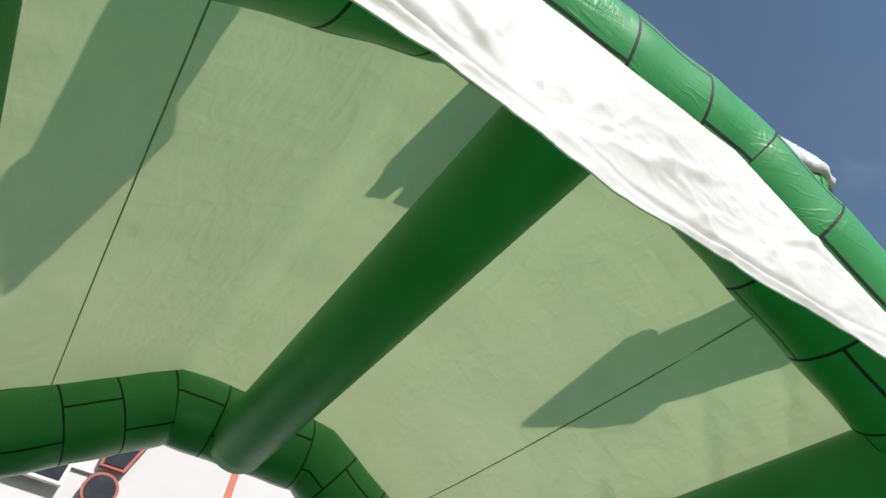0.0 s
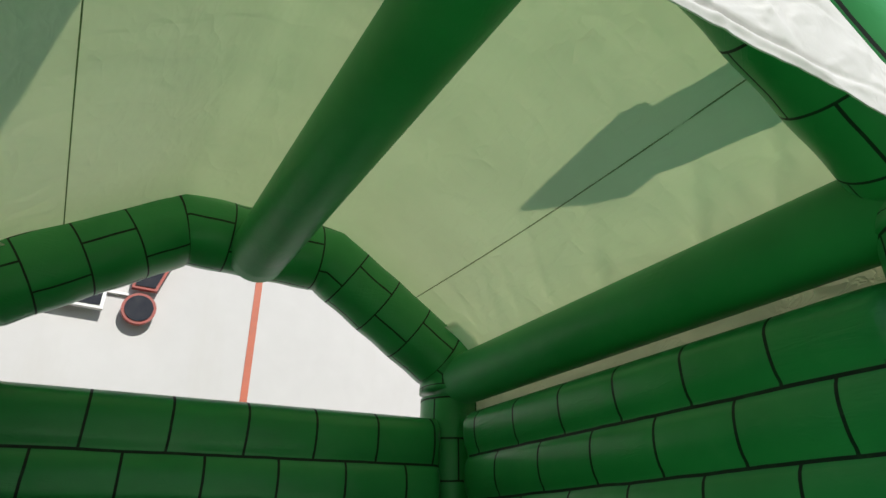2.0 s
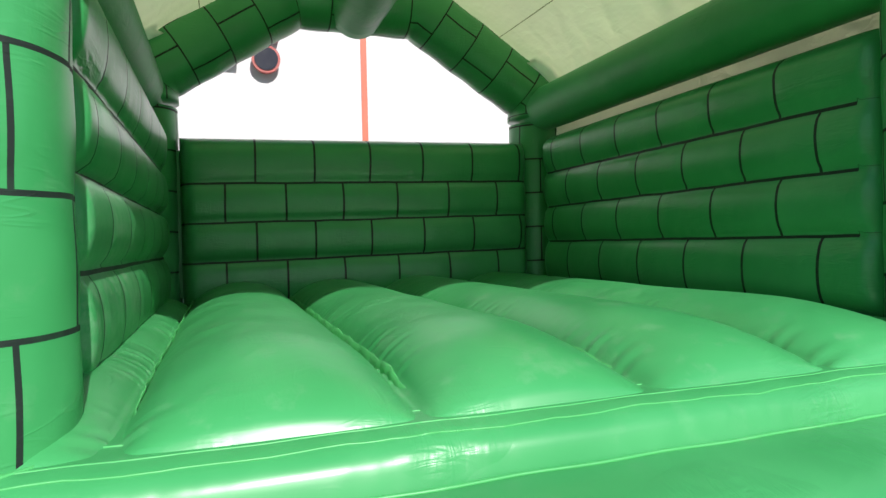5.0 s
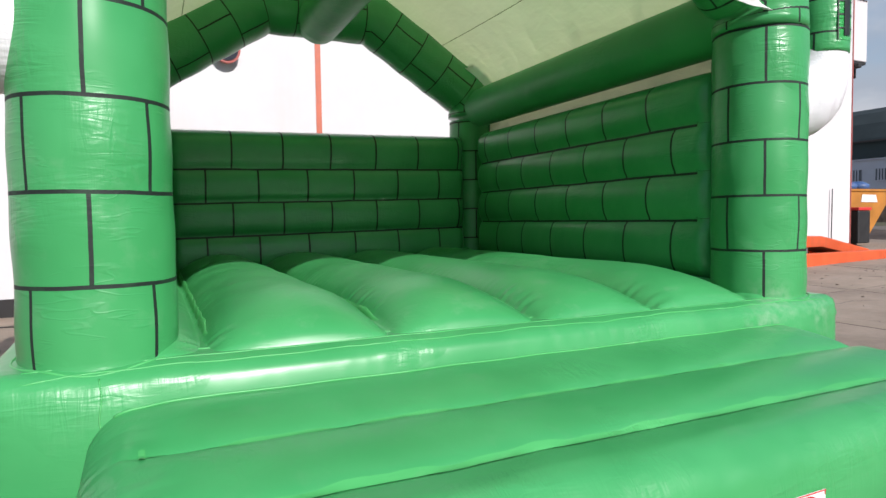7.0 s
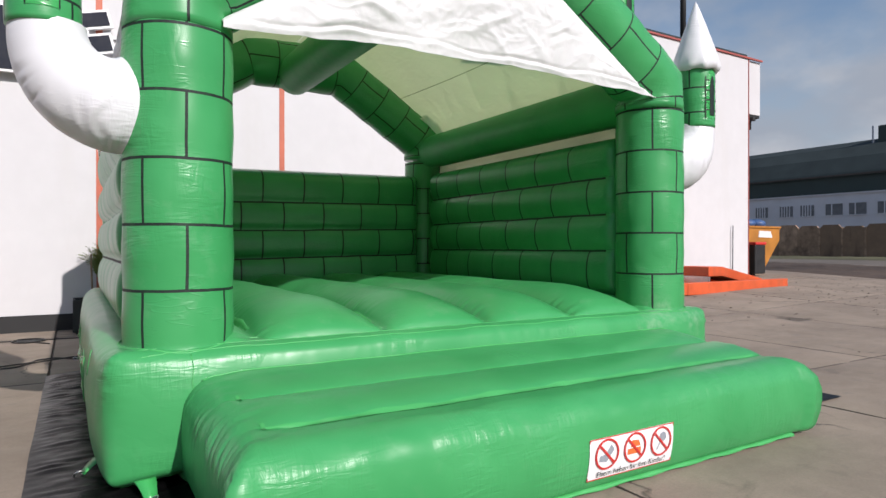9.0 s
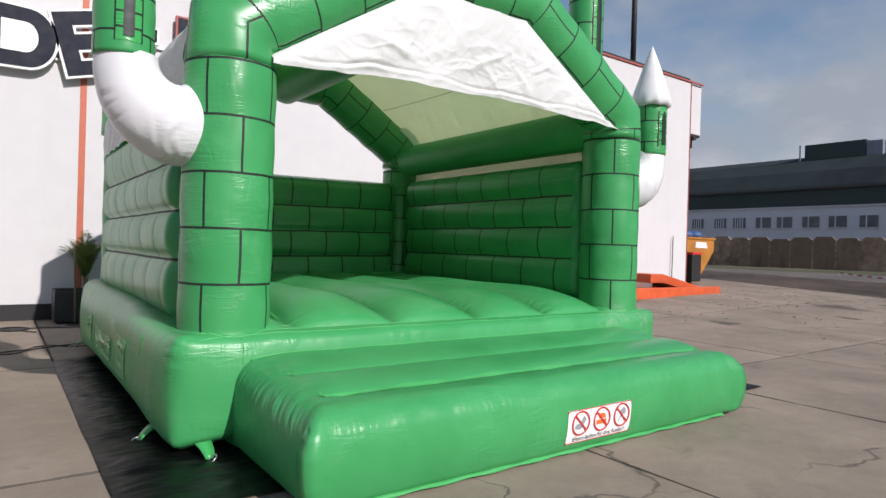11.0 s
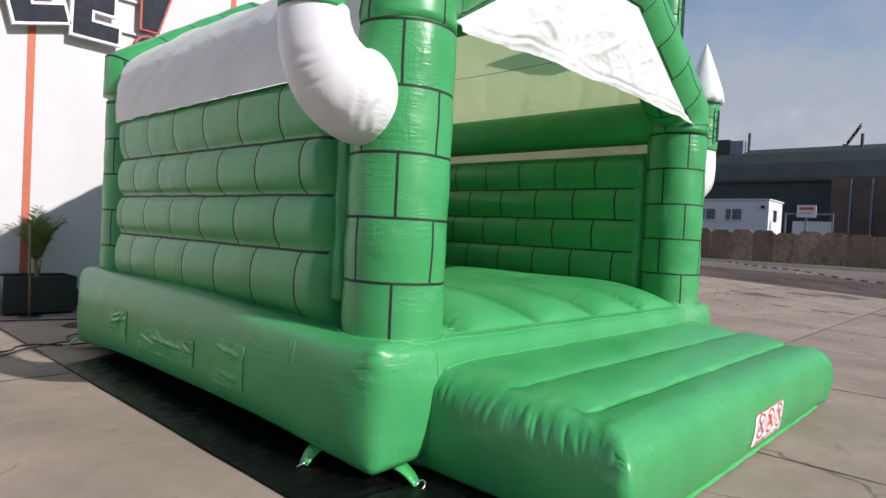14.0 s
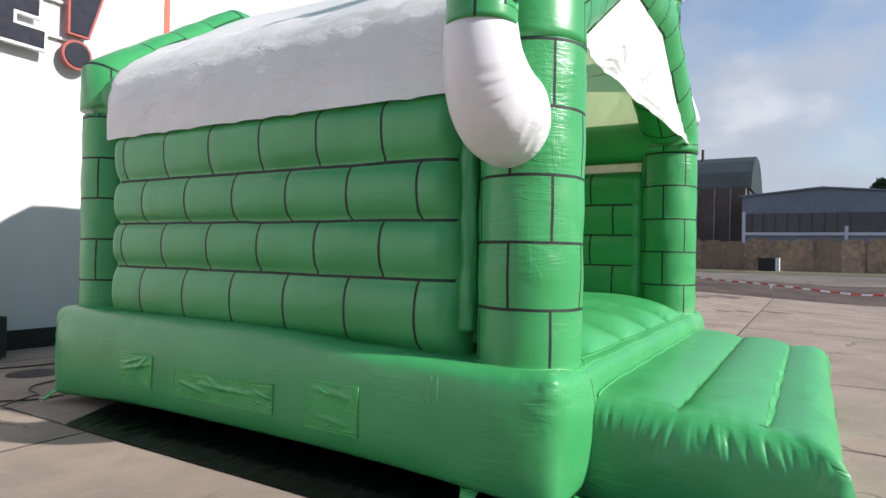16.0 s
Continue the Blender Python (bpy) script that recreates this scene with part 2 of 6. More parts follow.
def concrete(name, color=(0.300, 0.243, 0.188)):
    """Old yard concrete: pale grain, dark blotches, hairline cracks; each slab a little different."""
    k = Nodes(name)
    obj = k.n("TexCoord").outputs["Object"]
    rnd = k.n("ObjectInfo").outputs["Random"]
    grain = k.noise(obj, 60.0, 6.0, 0.7)
    blot = k.noise(obj, 0.8, 6.0, 0.62)
    stain = k.noise(k.stretch(obj, (1.0, 1.6, 1.0)), 2.3, 6.0, 0.66, 0.6)
    base = k.mix(k.remap(blot, 0.32, 0.68), tuple(c * 0.70 for c in color), tuple(c * 1.16 for c in color))
    base = k.mix(k.remap(grain, 0.35, 0.7, 0.0, 0.38), base, tuple(c * 0.58 for c in color))
    patch_n = k.noise(k.stretch(obj, (1.0, 1.3, 1.0)), 4.2, 8.0, 0.68, 0.4)
    base = k.mix(k.remap(patch_n, 0.50, 0.66, 0.0, 0.22), base, tuple(min(1, c * 1.25) for c in color))
    base = k.mix(k.remap(patch_n, 0.48, 0.34, 0.0, 0.16), base, tuple(c * 0.66 for c in color))
    speck = k.noise(obj, 17.0, 5.0, 0.7)
    base = k.mix(k.remap(speck, 0.58, 0.74, 0.0, 0.30), base, tuple(c * 0.55 for c in color))
    base = k.mix(k.remap(speck, 0.40, 0.28, 0.0, 0.22), base, tuple(min(1, c * 1.35) for c in color))
    base = k.mix(k.remap(stain, 0.60, 0.74, 0.0, 0.55), base, tuple(c * 0.40 for c in color))
    base = k.mix(k.math("MULTIPLY", rnd, 0.07), base, tuple(c * 0.78 for c in color))
    for px, py, pr in STAINS:
        dn = k.t.nodes.new("ShaderNodeVectorMath")
        dn.operation = "DISTANCE"
        k.link(k.stretch(obj, (1, 1, 0)), dn.inputs[0])
        dn.inputs[1].default_value = (px, py, 0)
        ragged = k.math("ADD", dn.outputs["Value"], k.math("MULTIPLY", k.math("SUBTRACT", k.noise(obj, 1.3 / pr, 5.0, 0.6), 0.5), pr * 2.4))
        base = k.mix(k.remap(ragged, pr * 0.55, pr, 0.75, 0.0), base, tuple(c * 0.22 for c in color))
    sep = k.n("SeparateXYZ", Vector=obj)
    wid = k.remap(k.noise(obj, 3.0, 4.0, 0.6), 0.3, 0.7, 0.004, 0.024)
    for axis, start, pitch in ((0, 12.86, 2.8), (1, 9.93, 3.5)):
        fr = k.math("FRACT", k.math("ADD", k.math("DIVIDE", k.math("ADD", sep.outputs[axis], start), pitch), 0.5))
        dist = k.math("MULTIPLY", k.math("ABSOLUTE", k.math("SUBTRACT", fr, 0.5)), pitch)
        base = k.mix(k.math("MULTIPLY", k.math("LESS_THAN", dist, wid), 0.8), base, (0.045, 0.038, 0.032))
    vor = k.n("TexVoronoi", Vector=k.n("VectorMath", ).outputs[0], Scale=0.42)
    vor.feature = "DISTANCE_TO_EDGE"
    wv = k.t.nodes.new("ShaderNodeVectorMath"); wv.operation = "MULTIPLY_ADD"
    k.link(k.n("TexNoise", Vector=obj, Scale=1.8, Detail=6.0).outputs["Color"], wv.inputs[0])
    wv.inputs[1].default_value = (0.7, 0.7, 0.0); k.link(obj, wv.inputs[2])
    k.link(wv.outputs[0], vor.inputs["Vector"])
    crack = k.remap(vor.outputs["Distance"], 0.0, 0.006, 1.0, 0.0)
    crack = k.math("MULTIPLY", crack, k.remap(k.noise(obj, 0.5, 2.0), 0.50, 0.58))
    base = k.mix(k.math("MULTIPLY", crack, 0.7), base, (0.05, 0.045, 0.04))
    h = k.math("SUBTRACT", k.math("ADD", grain, k.math("MULTIPLY", stain, 0.5)), k.math("MULTIPLY", crack, 2.0))
    return k.done(k.surface(base, k.remap(stain, 0.4, 0.75, 0.88, 0.6), k.bump(h, 0.35, 0.006), spec=0.3))


SCUFFS = ((2.98, 0.60, 0.79, 0.30), (3.34, 0.56, 0.70, 0.22), (2.75, 0.42, 0.62, 0.20))
M_GREEN = vinyl("green_vinyl", GREEN, wrinkle=0.22, dirt=0.05, rough=0.35, crease=0.03, scuffs_glints=SCUFFS)
M_TUBE = vinyl("green_tube_vinyl", GREEN, dirt=0.04, wrinkle=0.2, rough=0.52)
M_BED = vinyl("green_bed_vinyl", GREEN, wrinkle=0.18, dirt=0.16)
M_PILLAR = vinyl("green_vinyl_pillar_masonry", GREEN, (0.479, 0.37), wrinkle=0.26, crease=0.15, scuffs_glints=((3.02, 0.60, 0.74, 0.20),))
# the wall's three pale spots are sun glints put into the colour
M_WALL = vinyl("green_vinyl_wall_masonry", GREEN, (0.54, 0.36), dirt=0.04, wrinkle=0.16, line=0.0102, crease=0.10, rough=0.33, scuffs_glints=((-0.68, 1.45, 1.02, 0.55), (-0.68, 2.3, 1.10, 0.45), (-0.68, 1.9, 1.40, 0.4)))
M_ARCH = vinyl("green_vinyl_arch_masonry", GREEN, (0.44, 0.42), dirt=0.04, wrinkle=0.20, line=0.008, crease=0.16)
M_TURRET = vinyl("green_vinyl_turret_masonry", GREEN, (0.38, 0.24), wrinkle=0.22, line=0.008)
M_SEAM = vinyl("pale_green_seam", (0.056, 0.365, 0.100), wrinkle=0.5, rough=0.42)
M_PATCH = vinyl("green_patch_vinyl", (0.036, 0.335, 0.080), wrinkle=0.6, rough=0.28, crease=0.4)
M_WHITE = vinyl("white_vinyl", (0.68, 0.68, 0.69), wrinkle=0.26, dirt=0.03, crease=0.10)
M_SHEET = fabric("white_roof_sheet", (0.95, 0.945, 0.925), 0.27, 0.34, (0.92, 1.0, 0.46), run=(1.7, 0.75, 1.5), worm=0.0)
M_SKIRT = fabric("white_skirt_sheet", (0.95, 0.94, 0.935), 0.24, 0.46, (0.98, 0.95, 0.48), run=(1.7, 0.75, 1.5), worm=0.25)
M_FLAP = fabric("white_gable_sheet", (0.86, 0.86, 0.855), 0.25, 0.20, (0.75, 0.76, 0.66), worm=0.04)
M_STITCH = plain("sewn_seam", (0.36, 0.38, 0.23), 0.8, scale=60.0, var=0.4)
M_INK = plain("black_paint", INK, 0.5)
M_CONCRETE = concrete("yard_concrete")
M_SOIL = plain("bare_ground", (0.080, 0.055, 0.040), 0.95, scale=2.4, var=0.6, bump=0.8, grime=(0.035, 0.024, 0.018))
M_DEBRIS = plain("dry_leaves", (0.07, 0.05, 0.03), 0.9, scale=3.0, var=0.5)
M_GRAVEL = plain("grey_gravel", (0.155, 0.132, 0.108), 0.95, scale=1.1, var=0.45, bump=0.6)
M_WEED = plain("dry_weeds", (0.10, 0.095, 0.045), 0.9, scale=1.5, var=0.5)
M_TARP = plain("black_tarpaulin", (0.0032, 0.0032, 0.0034), 0.36, scale=7.0, var=0.5, bump=0.35, spec=0.16)
M_FACADE = plain("white_facade_render", (0.58, 0.57, 0.57), 0.85, scale=3.0, var=0.05, bump=0.06, grime=(0.54, 0.525, 0.51))
M_RIM = plain("dull_red_rim", (0.36, 0.085, 0.07), 0.6, scale=9.0, var=0.2)
M_RED = plain("red_brown_stripe", (0.48, 0.13, 0.075), 0.6, scale=9.0, var=0.15)
M_DOOR = plain("blue_grey_door_steel", (0.30, 0.34, 0.46), 0.5, scale=2.0, var=0.12, bump=0.05)
M_PLINTH = plain("black_plinth", (0.016, 0.016, 0.016), 0.6, scale=5.0, var=0.3)
M_NAVY = plain("navy_plate", (0.008, 0.011, 0.022), 0.75, scale=9.0, var=0.2, bump=0.03)
M_TRIM = plain("white_trim", (0.80, 0.80, 0.80), 0.5, scale=20.0, var=0.05)
M_STEEL = plain("galvanised_steel", (0.55, 0.55, 0.54), 0.35, 0.9, scale=30.0)
M_RUBBER = plain("black_rubber", (0.012, 0.012, 0.012), 0.5, scale=30.0)
M_POT = plain("black_planter", (0.030, 0.030, 0.031), 0.5, scale=9.0, var=0.3)
M_EARTH = plain("potting_soil", (0.04, 0.028, 0.02), 0.95, scale=40.0, var=0.5, bump=0.8)
M_LEAF = plain("palm_leaf", (0.125, 0.175, 0.038), 0.5, scale=8.0, var=0.45)
M_STEM = plain("palm_stem", (0.20, 0.17, 0.06), 0.7, scale=14.0, var=0.4)
M_WOOD = plain("weathered_wood", (0.24, 0.17, 0.10), 0.8, scale=22.0, var=0.4)
M_ORANGE = plain("orange_painted_steel", (0.62, 0.10, 0.028), 0.5, scale=4.0, var=0.25, grime=(0.30, 0.09, 0.04))
M_SKIP = plain("ochre_skip_paint", (0.42, 0.17, 0.025), 0.55, scale=3.0, var=0.3, grime=(0.18, 0.09, 0.04))
M_BLUE = plain("blue_sacks", (0.05, 0.11, 0.26), 0.5, scale=6.0, var=0.4)
M_FENCE = plain("old_concrete_fence", (0.44, 0.30, 0.205), 0.95, scale=2.6, var=0.6, each=0.9, grime=(0.060, 0.042, 0.034))
M_SHED = plain("dark_green_cladding", (0.027, 0.047, 0.044), 0.6, scale=0.6, var=0.25, bump=0.05)
M_SHED_ROOF = plain("dark_roofing", (0.038, 0.051, 0.053), 0.85, scale=0.5, var=0.3, bump=0.05, spec=0.15)
M_RUST = plain("rusty_cladding", (0.060, 0.050, 0.043), 0.7, scale=0.9, var=0.4)
M_BROWNCLAD = plain("brown_rusted_cladding", (0.115, 0.082, 0.066), 0.8, scale=0.7, var=0.45, grime=(0.05, 0.045, 0.045))
M_GREYCLAD = plain("blue_grey_cladding", (0.20, 0.23, 0.275), 0.6, scale=0.8, var=0.2)
M_FARWHITE = plain("far_white_wall", (0.62, 0.63, 0.66), 0.8, scale=0.8, var=0.08)
M_WINDOW = plain("dark_window_glass", (0.045, 0.05, 0.058), 0.12, scale=2.0, var=0.4, bump=0.0)
# office panes: the sky's reflection is put into a paler base colour
M_PANE = plain("sky_tinted_window_glass", (0.13, 0.14, 0.155), 0.2, scale=1.2, var=0.5, bump=0.0)
M_SIGN = plain("white_board", (0.72, 0.70, 0.68), 0.5, scale=8.0, var=0.08)
M_TREE = plain("far_foliage", (0.045, 0.07, 0.03), 0.9, scale=2.0, var=0.5)
M_STICKER = plain("white_sticker", (0.80, 0.79, 0.78), 0.4, scale=10.0, var=0.04, bump=0.02)
M_STICKRED = plain("red_print", (0.55, 0.035, 0.03), 0.4, scale=20.0, var=0.1, bump=0.0)
M_STICKGREY = plain("grey_print", (0.30, 0.33, 0.36), 0.4, scale=20.0, var=0.2, bump=0.0)
M_STICKORANGE = plain("orange_print", (0.75, 0.16, 0.04), 0.4, scale=20.0, var=0.1, bump=0.0)


# ---- mesh helpers ----
def link_mesh(name, me, mat, parent=None, label="", smooth=True):
    if smooth:
        me.polygons.foreach_set("use_smooth", [True] * len(me.polygons))
    if mat:
        me.materials.append(mat)
    ob = new(name, me)
    if parent:
        ob.parent = parent
    if label:
        ob["label"] = label
    return ob


def part(name, bm, mat, parent=None, label="", smooth=False):
    me = bpy.data.meshes.new(name)
    bm.normal_update()
    bm.to_mesh(me)
    bm.free()
    return link_mesh(name, me, mat, parent, label, smooth)


def sheet(P, UV=None, close_u=False, close_v=False, caps=False):
    """A mesh from a grid of points P[i, j]; UV in metres."""
    nu, nv = P.shape[:2]
    iu = nu if close_u else nu - 1
    iv = nv if close_v else nv - 1
    I, J = np.meshgrid(np.arange(iu), np.arange(iv), indexing="ij")
    I2, J2 = (I + 1) % nu, (J + 1) % nv
    F = np.stack([I * nv + J, I2 * nv + J, I2 * nv + J2, I * nv + J2], -1).reshape(-1, 4)
    faces = F.tolist()
    if caps:                      # close the two ends in v
        faces.append([i * nv for i in range(nu)][::-1])
        faces.append([i * nv + nv - 1 for i in range(nu)])
    me = bpy.data.meshes.new("sheet")
    me.from_pydata(P.reshape(-1, 3).tolist(), [], faces)
    lay = me.uv_layers.new(name="uv")
    if UV is not None:
        U = np.asarray(UV, float)
        if close_u:
            U = np.concatenate([U, (2 * U[-1:] - U[-2:-1])], 0)
        if close_v:
            U = np.concatenate([U, (2 * U[:, -1:] - U[:, -2:-1])], 1)
        co = np.stack([U[I, J], U[I + 1, J], U[I + 1, J + 1], U[I, J + 1]], 2).reshape(-1, 2)
        full = np.zeros((len(me.loops), 2))
        full[:len(co)] = co
        lay.data.foreach_set("uv", full.ravel())
    return me


def tube(path, radii, seg=40, phase=0.0, u_len=None, v0=0.0, caps=True, wide=None, up=(0, 1, 0), v_scale=1.0):
    """A swept tube along a path in one plane. Its UV: round the girth (angle from phase degrees), and along the length from v0."""
    path = np.asarray(path, float)
    n = len(path)
    radii = np.broadcast_to(np.asarray(radii, float), (n,))
    tan = np.gradient(path, axis=0)
    tan /= np.linalg.norm(tan, axis=1)[:, None]
    upv = np.asarray(up, float)
    side = np.cross(tan, upv)
    side /= np.linalg.norm(side, axis=1)[:, None]
    upn = np.cross(side, tan)
    a = np.linspace(0, 2 * math.pi, seg, endpoint=False)
    P = path[None] + radii[None, :, None] * (np.cos(a)[:, None, None] * side[None] * (1.0 if wide is None else wide[None, :, None]) + np.sin(a)[:, None, None] * upn[None])
    d = np.concatenate([[0], np.cumsum(np.linalg.norm(np.diff(path, axis=0), axis=1))])
    ul = u_len if u_len else 2 * math.pi * radii.mean()
    U = (a - radians(phase)) / (2 * math.pi) * ul
    UV = np.stack(np.broadcast_arrays(U[:, None], d[None] * v_scale + v0), -1)
    return sheet(P, UV, close_u=True, caps=caps)


def upright(cx, cy, profile, seg=48, phase=0.0, u_len=1.916, z_row=0.0, caps=True, ripple=0.0):
    """A turned upright body: profile of (z, radius). U runs round in metres from the angle phase, V is height over z_row."""
    pr = np.asarray(profile, float)
    a = np.linspace(0, 2 * math.pi, seg, endpoint=False)
    A, Z = np.meshgrid(a, pr[:, 0], indexing="ij")
    R = np.broadcast_to(pr[:, 1][None], A.shape).copy()
    if ripple:
        R += ripple * (np.sin(A * 5 + Z * 7) + np.sin(A * 9 - Z * 11) * 0.6)
    P = np.stack([cx + R * np.cos(A), cy + R * np.sin(A), Z], -1)
    UV = np.stack([(A - radians(phase)) / (2 * math.pi) * u_len, Z - z_row], -1)
    return sheet(P, UV, close_u=True, caps=caps)


def cord(name, pts, r, mat, parent=None, label="", cyclic=False):
    """A thin round cord as one mesh."""
    pts = np.asarray(pts, float)
    t = np.gradient(pts, axis=0)
    t /= np.linalg.norm(t, axis=1)[:, None] + 1e-9
    ref = np.where(np.abs(t[:, 2:3]) > 0.9, np.array([[1.0, 0, 0]]), np.array([[0, 0, 1.0]]))
    s = np.cross(t, ref); s /= np.linalg.norm(s, axis=1)[:, None]
    u = np.cross(s, t)
    a = np.linspace(0, 2 * math.pi, 8, endpoint=False)
    P = pts[None] + r * (np.cos(a)[:, None, None] * s[None] + np.sin(a)[:, None, None] * u[None])
    return link_mesh(name, sheet(P, None, close_u=True, close_v=cyclic, caps=not cyclic), mat, parent, label)


def box(bm, x0, y0, z0, x1, y1, z1, bevel=0.0):
    r = bmesh.ops.create_cube(bm, size=1.0)
    bmesh.ops.scale(bm, vec=(x1 - x0, y1 - y0, z1 - z0), verts=r["verts"])
    bmesh.ops.translate(bm, vec=((x0 + x1) / 2, (y0 + y1) / 2, (z0 + z1) / 2), verts=r["verts"])
    if bevel:
        ed = list({e for v in r["verts"] for e in v.link_edges})
        bmesh.ops.bevel(bm, geom=ed, offset=bevel, segments=2, affect="EDGES", profile=0.5)
    return bm


def block(name, x0, y0, z0, x1, y1, z1, mat, parent=None, label="", bevel=0.0):
    return part(name, box(bmesh.new(), x0, y0, z0, x1, y1, z1, bevel), mat, parent, label)


def outline(name, pts, y0, y1, mat, parent=None, label=""):
    """A flat upright plate from an outline in x, z, between y0 and y1."""
    bm = bmesh.new()
    f = bm.faces.new([bm.verts.new((x, y1, z)) for x, z in pts])
    ext = bmesh.ops.extrude_face_region(bm, geom=[f])
    bmesh.ops.translate(bm, vec=(0, y0 - y1, 0), verts=[v for v in ext["geom"] if isinstance(v, bmesh.types.BMVert)])
    bmesh.ops.recalc_face_normals(bm, faces=bm.faces)
    return part(name, bm, mat, parent, label)


def smooth01(x):
    x = np.clip(x, 0, 1)
    return x * x * (3 - 2 * x)


def empty(name, label, category, group="", at=(0, 0, 0)):
    e = new(name)
    e.location = at
    return tagged(e, label, category, group)


def rough_noise(P, scale, amp, seed=0.0):
    """Smooth random offsets for a grid of points."""
    S = P.shape[:-1]
    out = np.empty(int(np.prod(S)))
    for i, p in enumerate(P.reshape(-1, 3)):
        out[i] = noise.noise((p[0] * scale + seed, p[1] * scale, p[2] * scale))
    return amp * out.reshape(S)


# ---- ground ----
def gz(x, y):
    """Height of the yard: level round the castle, rising gently towards the far side."""
    x = np.asarray(x, float)
    near = 0.045 * np.clip(y, -2, 10) * smooth01((x - 4.5) / 11.0)
    return near + (0.55 - near) * smooth01((x - 20.0) / 18.0)


def ground_lines(a, b, lo, hi, near):
    far1 = -np.geomspace(-a + 1, -lo, 14)[::-1]
    far2 = np.geomspace(b + 1, hi, 14)
    return np.concatenate([far1, np.arange(a, b + 0.01, near), far2])


gx = ground_lines(-12, 60, -900, 900, 2.0)
gy = ground_lines(-20, 44, -900, 900, 2.0)
X, Y = np.meshgrid(gx, gy, indexing="ij")
ground = link_mesh("ground", sheet(np.stack([X, Y, gz(X, Y) - 0.035], -1)), M_SOIL)
tagged(ground, "bare brown yard ground between concrete slabs", "ground", kind="structure")

SLAB_X = [-12.86 + 2.8 * i for i in range(13)]
SLAB_Y = [-9.93, -6.43, -2.93, 0.57, 4.07, 7.57, 11.07]


def slab(x0, y0, x1, y1):
    g = 0.007
    tilt = random.uniform(-0.0015, 0.0015)
    e = 0.008
    xs = np.array([x0 + g, x0 + g, x0 + g + e, *np.linspace(x0 + g, x1 - g, 6)[1:-1], x1 - g - e, x1 - g, x1 - g])
    ys = np.array([y0 + g, y0 + g, y0 + g + e, *np.linspace(y0 + g, y1 - g, 6)[1:-1], y1 - g - e, y1 - g, y1 - g])
    A, B = np.meshgrid(xs, ys, indexing="ij")
    Z = gz(A, B) + tilt - 0.002
    n = len(xs)
    rim = np.zeros((n, n), bool); rim[0] = rim[-1] = True; rim[:, 0] = rim[:, -1] = True
    lip = np.zeros((n, n), bool); lip[1] = lip[-2] = True; lip[:, 1] = lip[:, -2] = True
    Z = np.where(rim, Z - 0.06, np.where(lip, Z - 0.001, Z))
    return link_mesh("concrete_slab", sheet(np.stack([A, B, Z], -1)), M_CONCRETE, ground)


# ---- bouncy castle ----
CX = 1.13                    # middle of the castle across
castle = empty("bouncy_castle", "green and white inflatable bouncy castle on a black tarpaulin", "bouncy castle", at=(0, 0, 0))


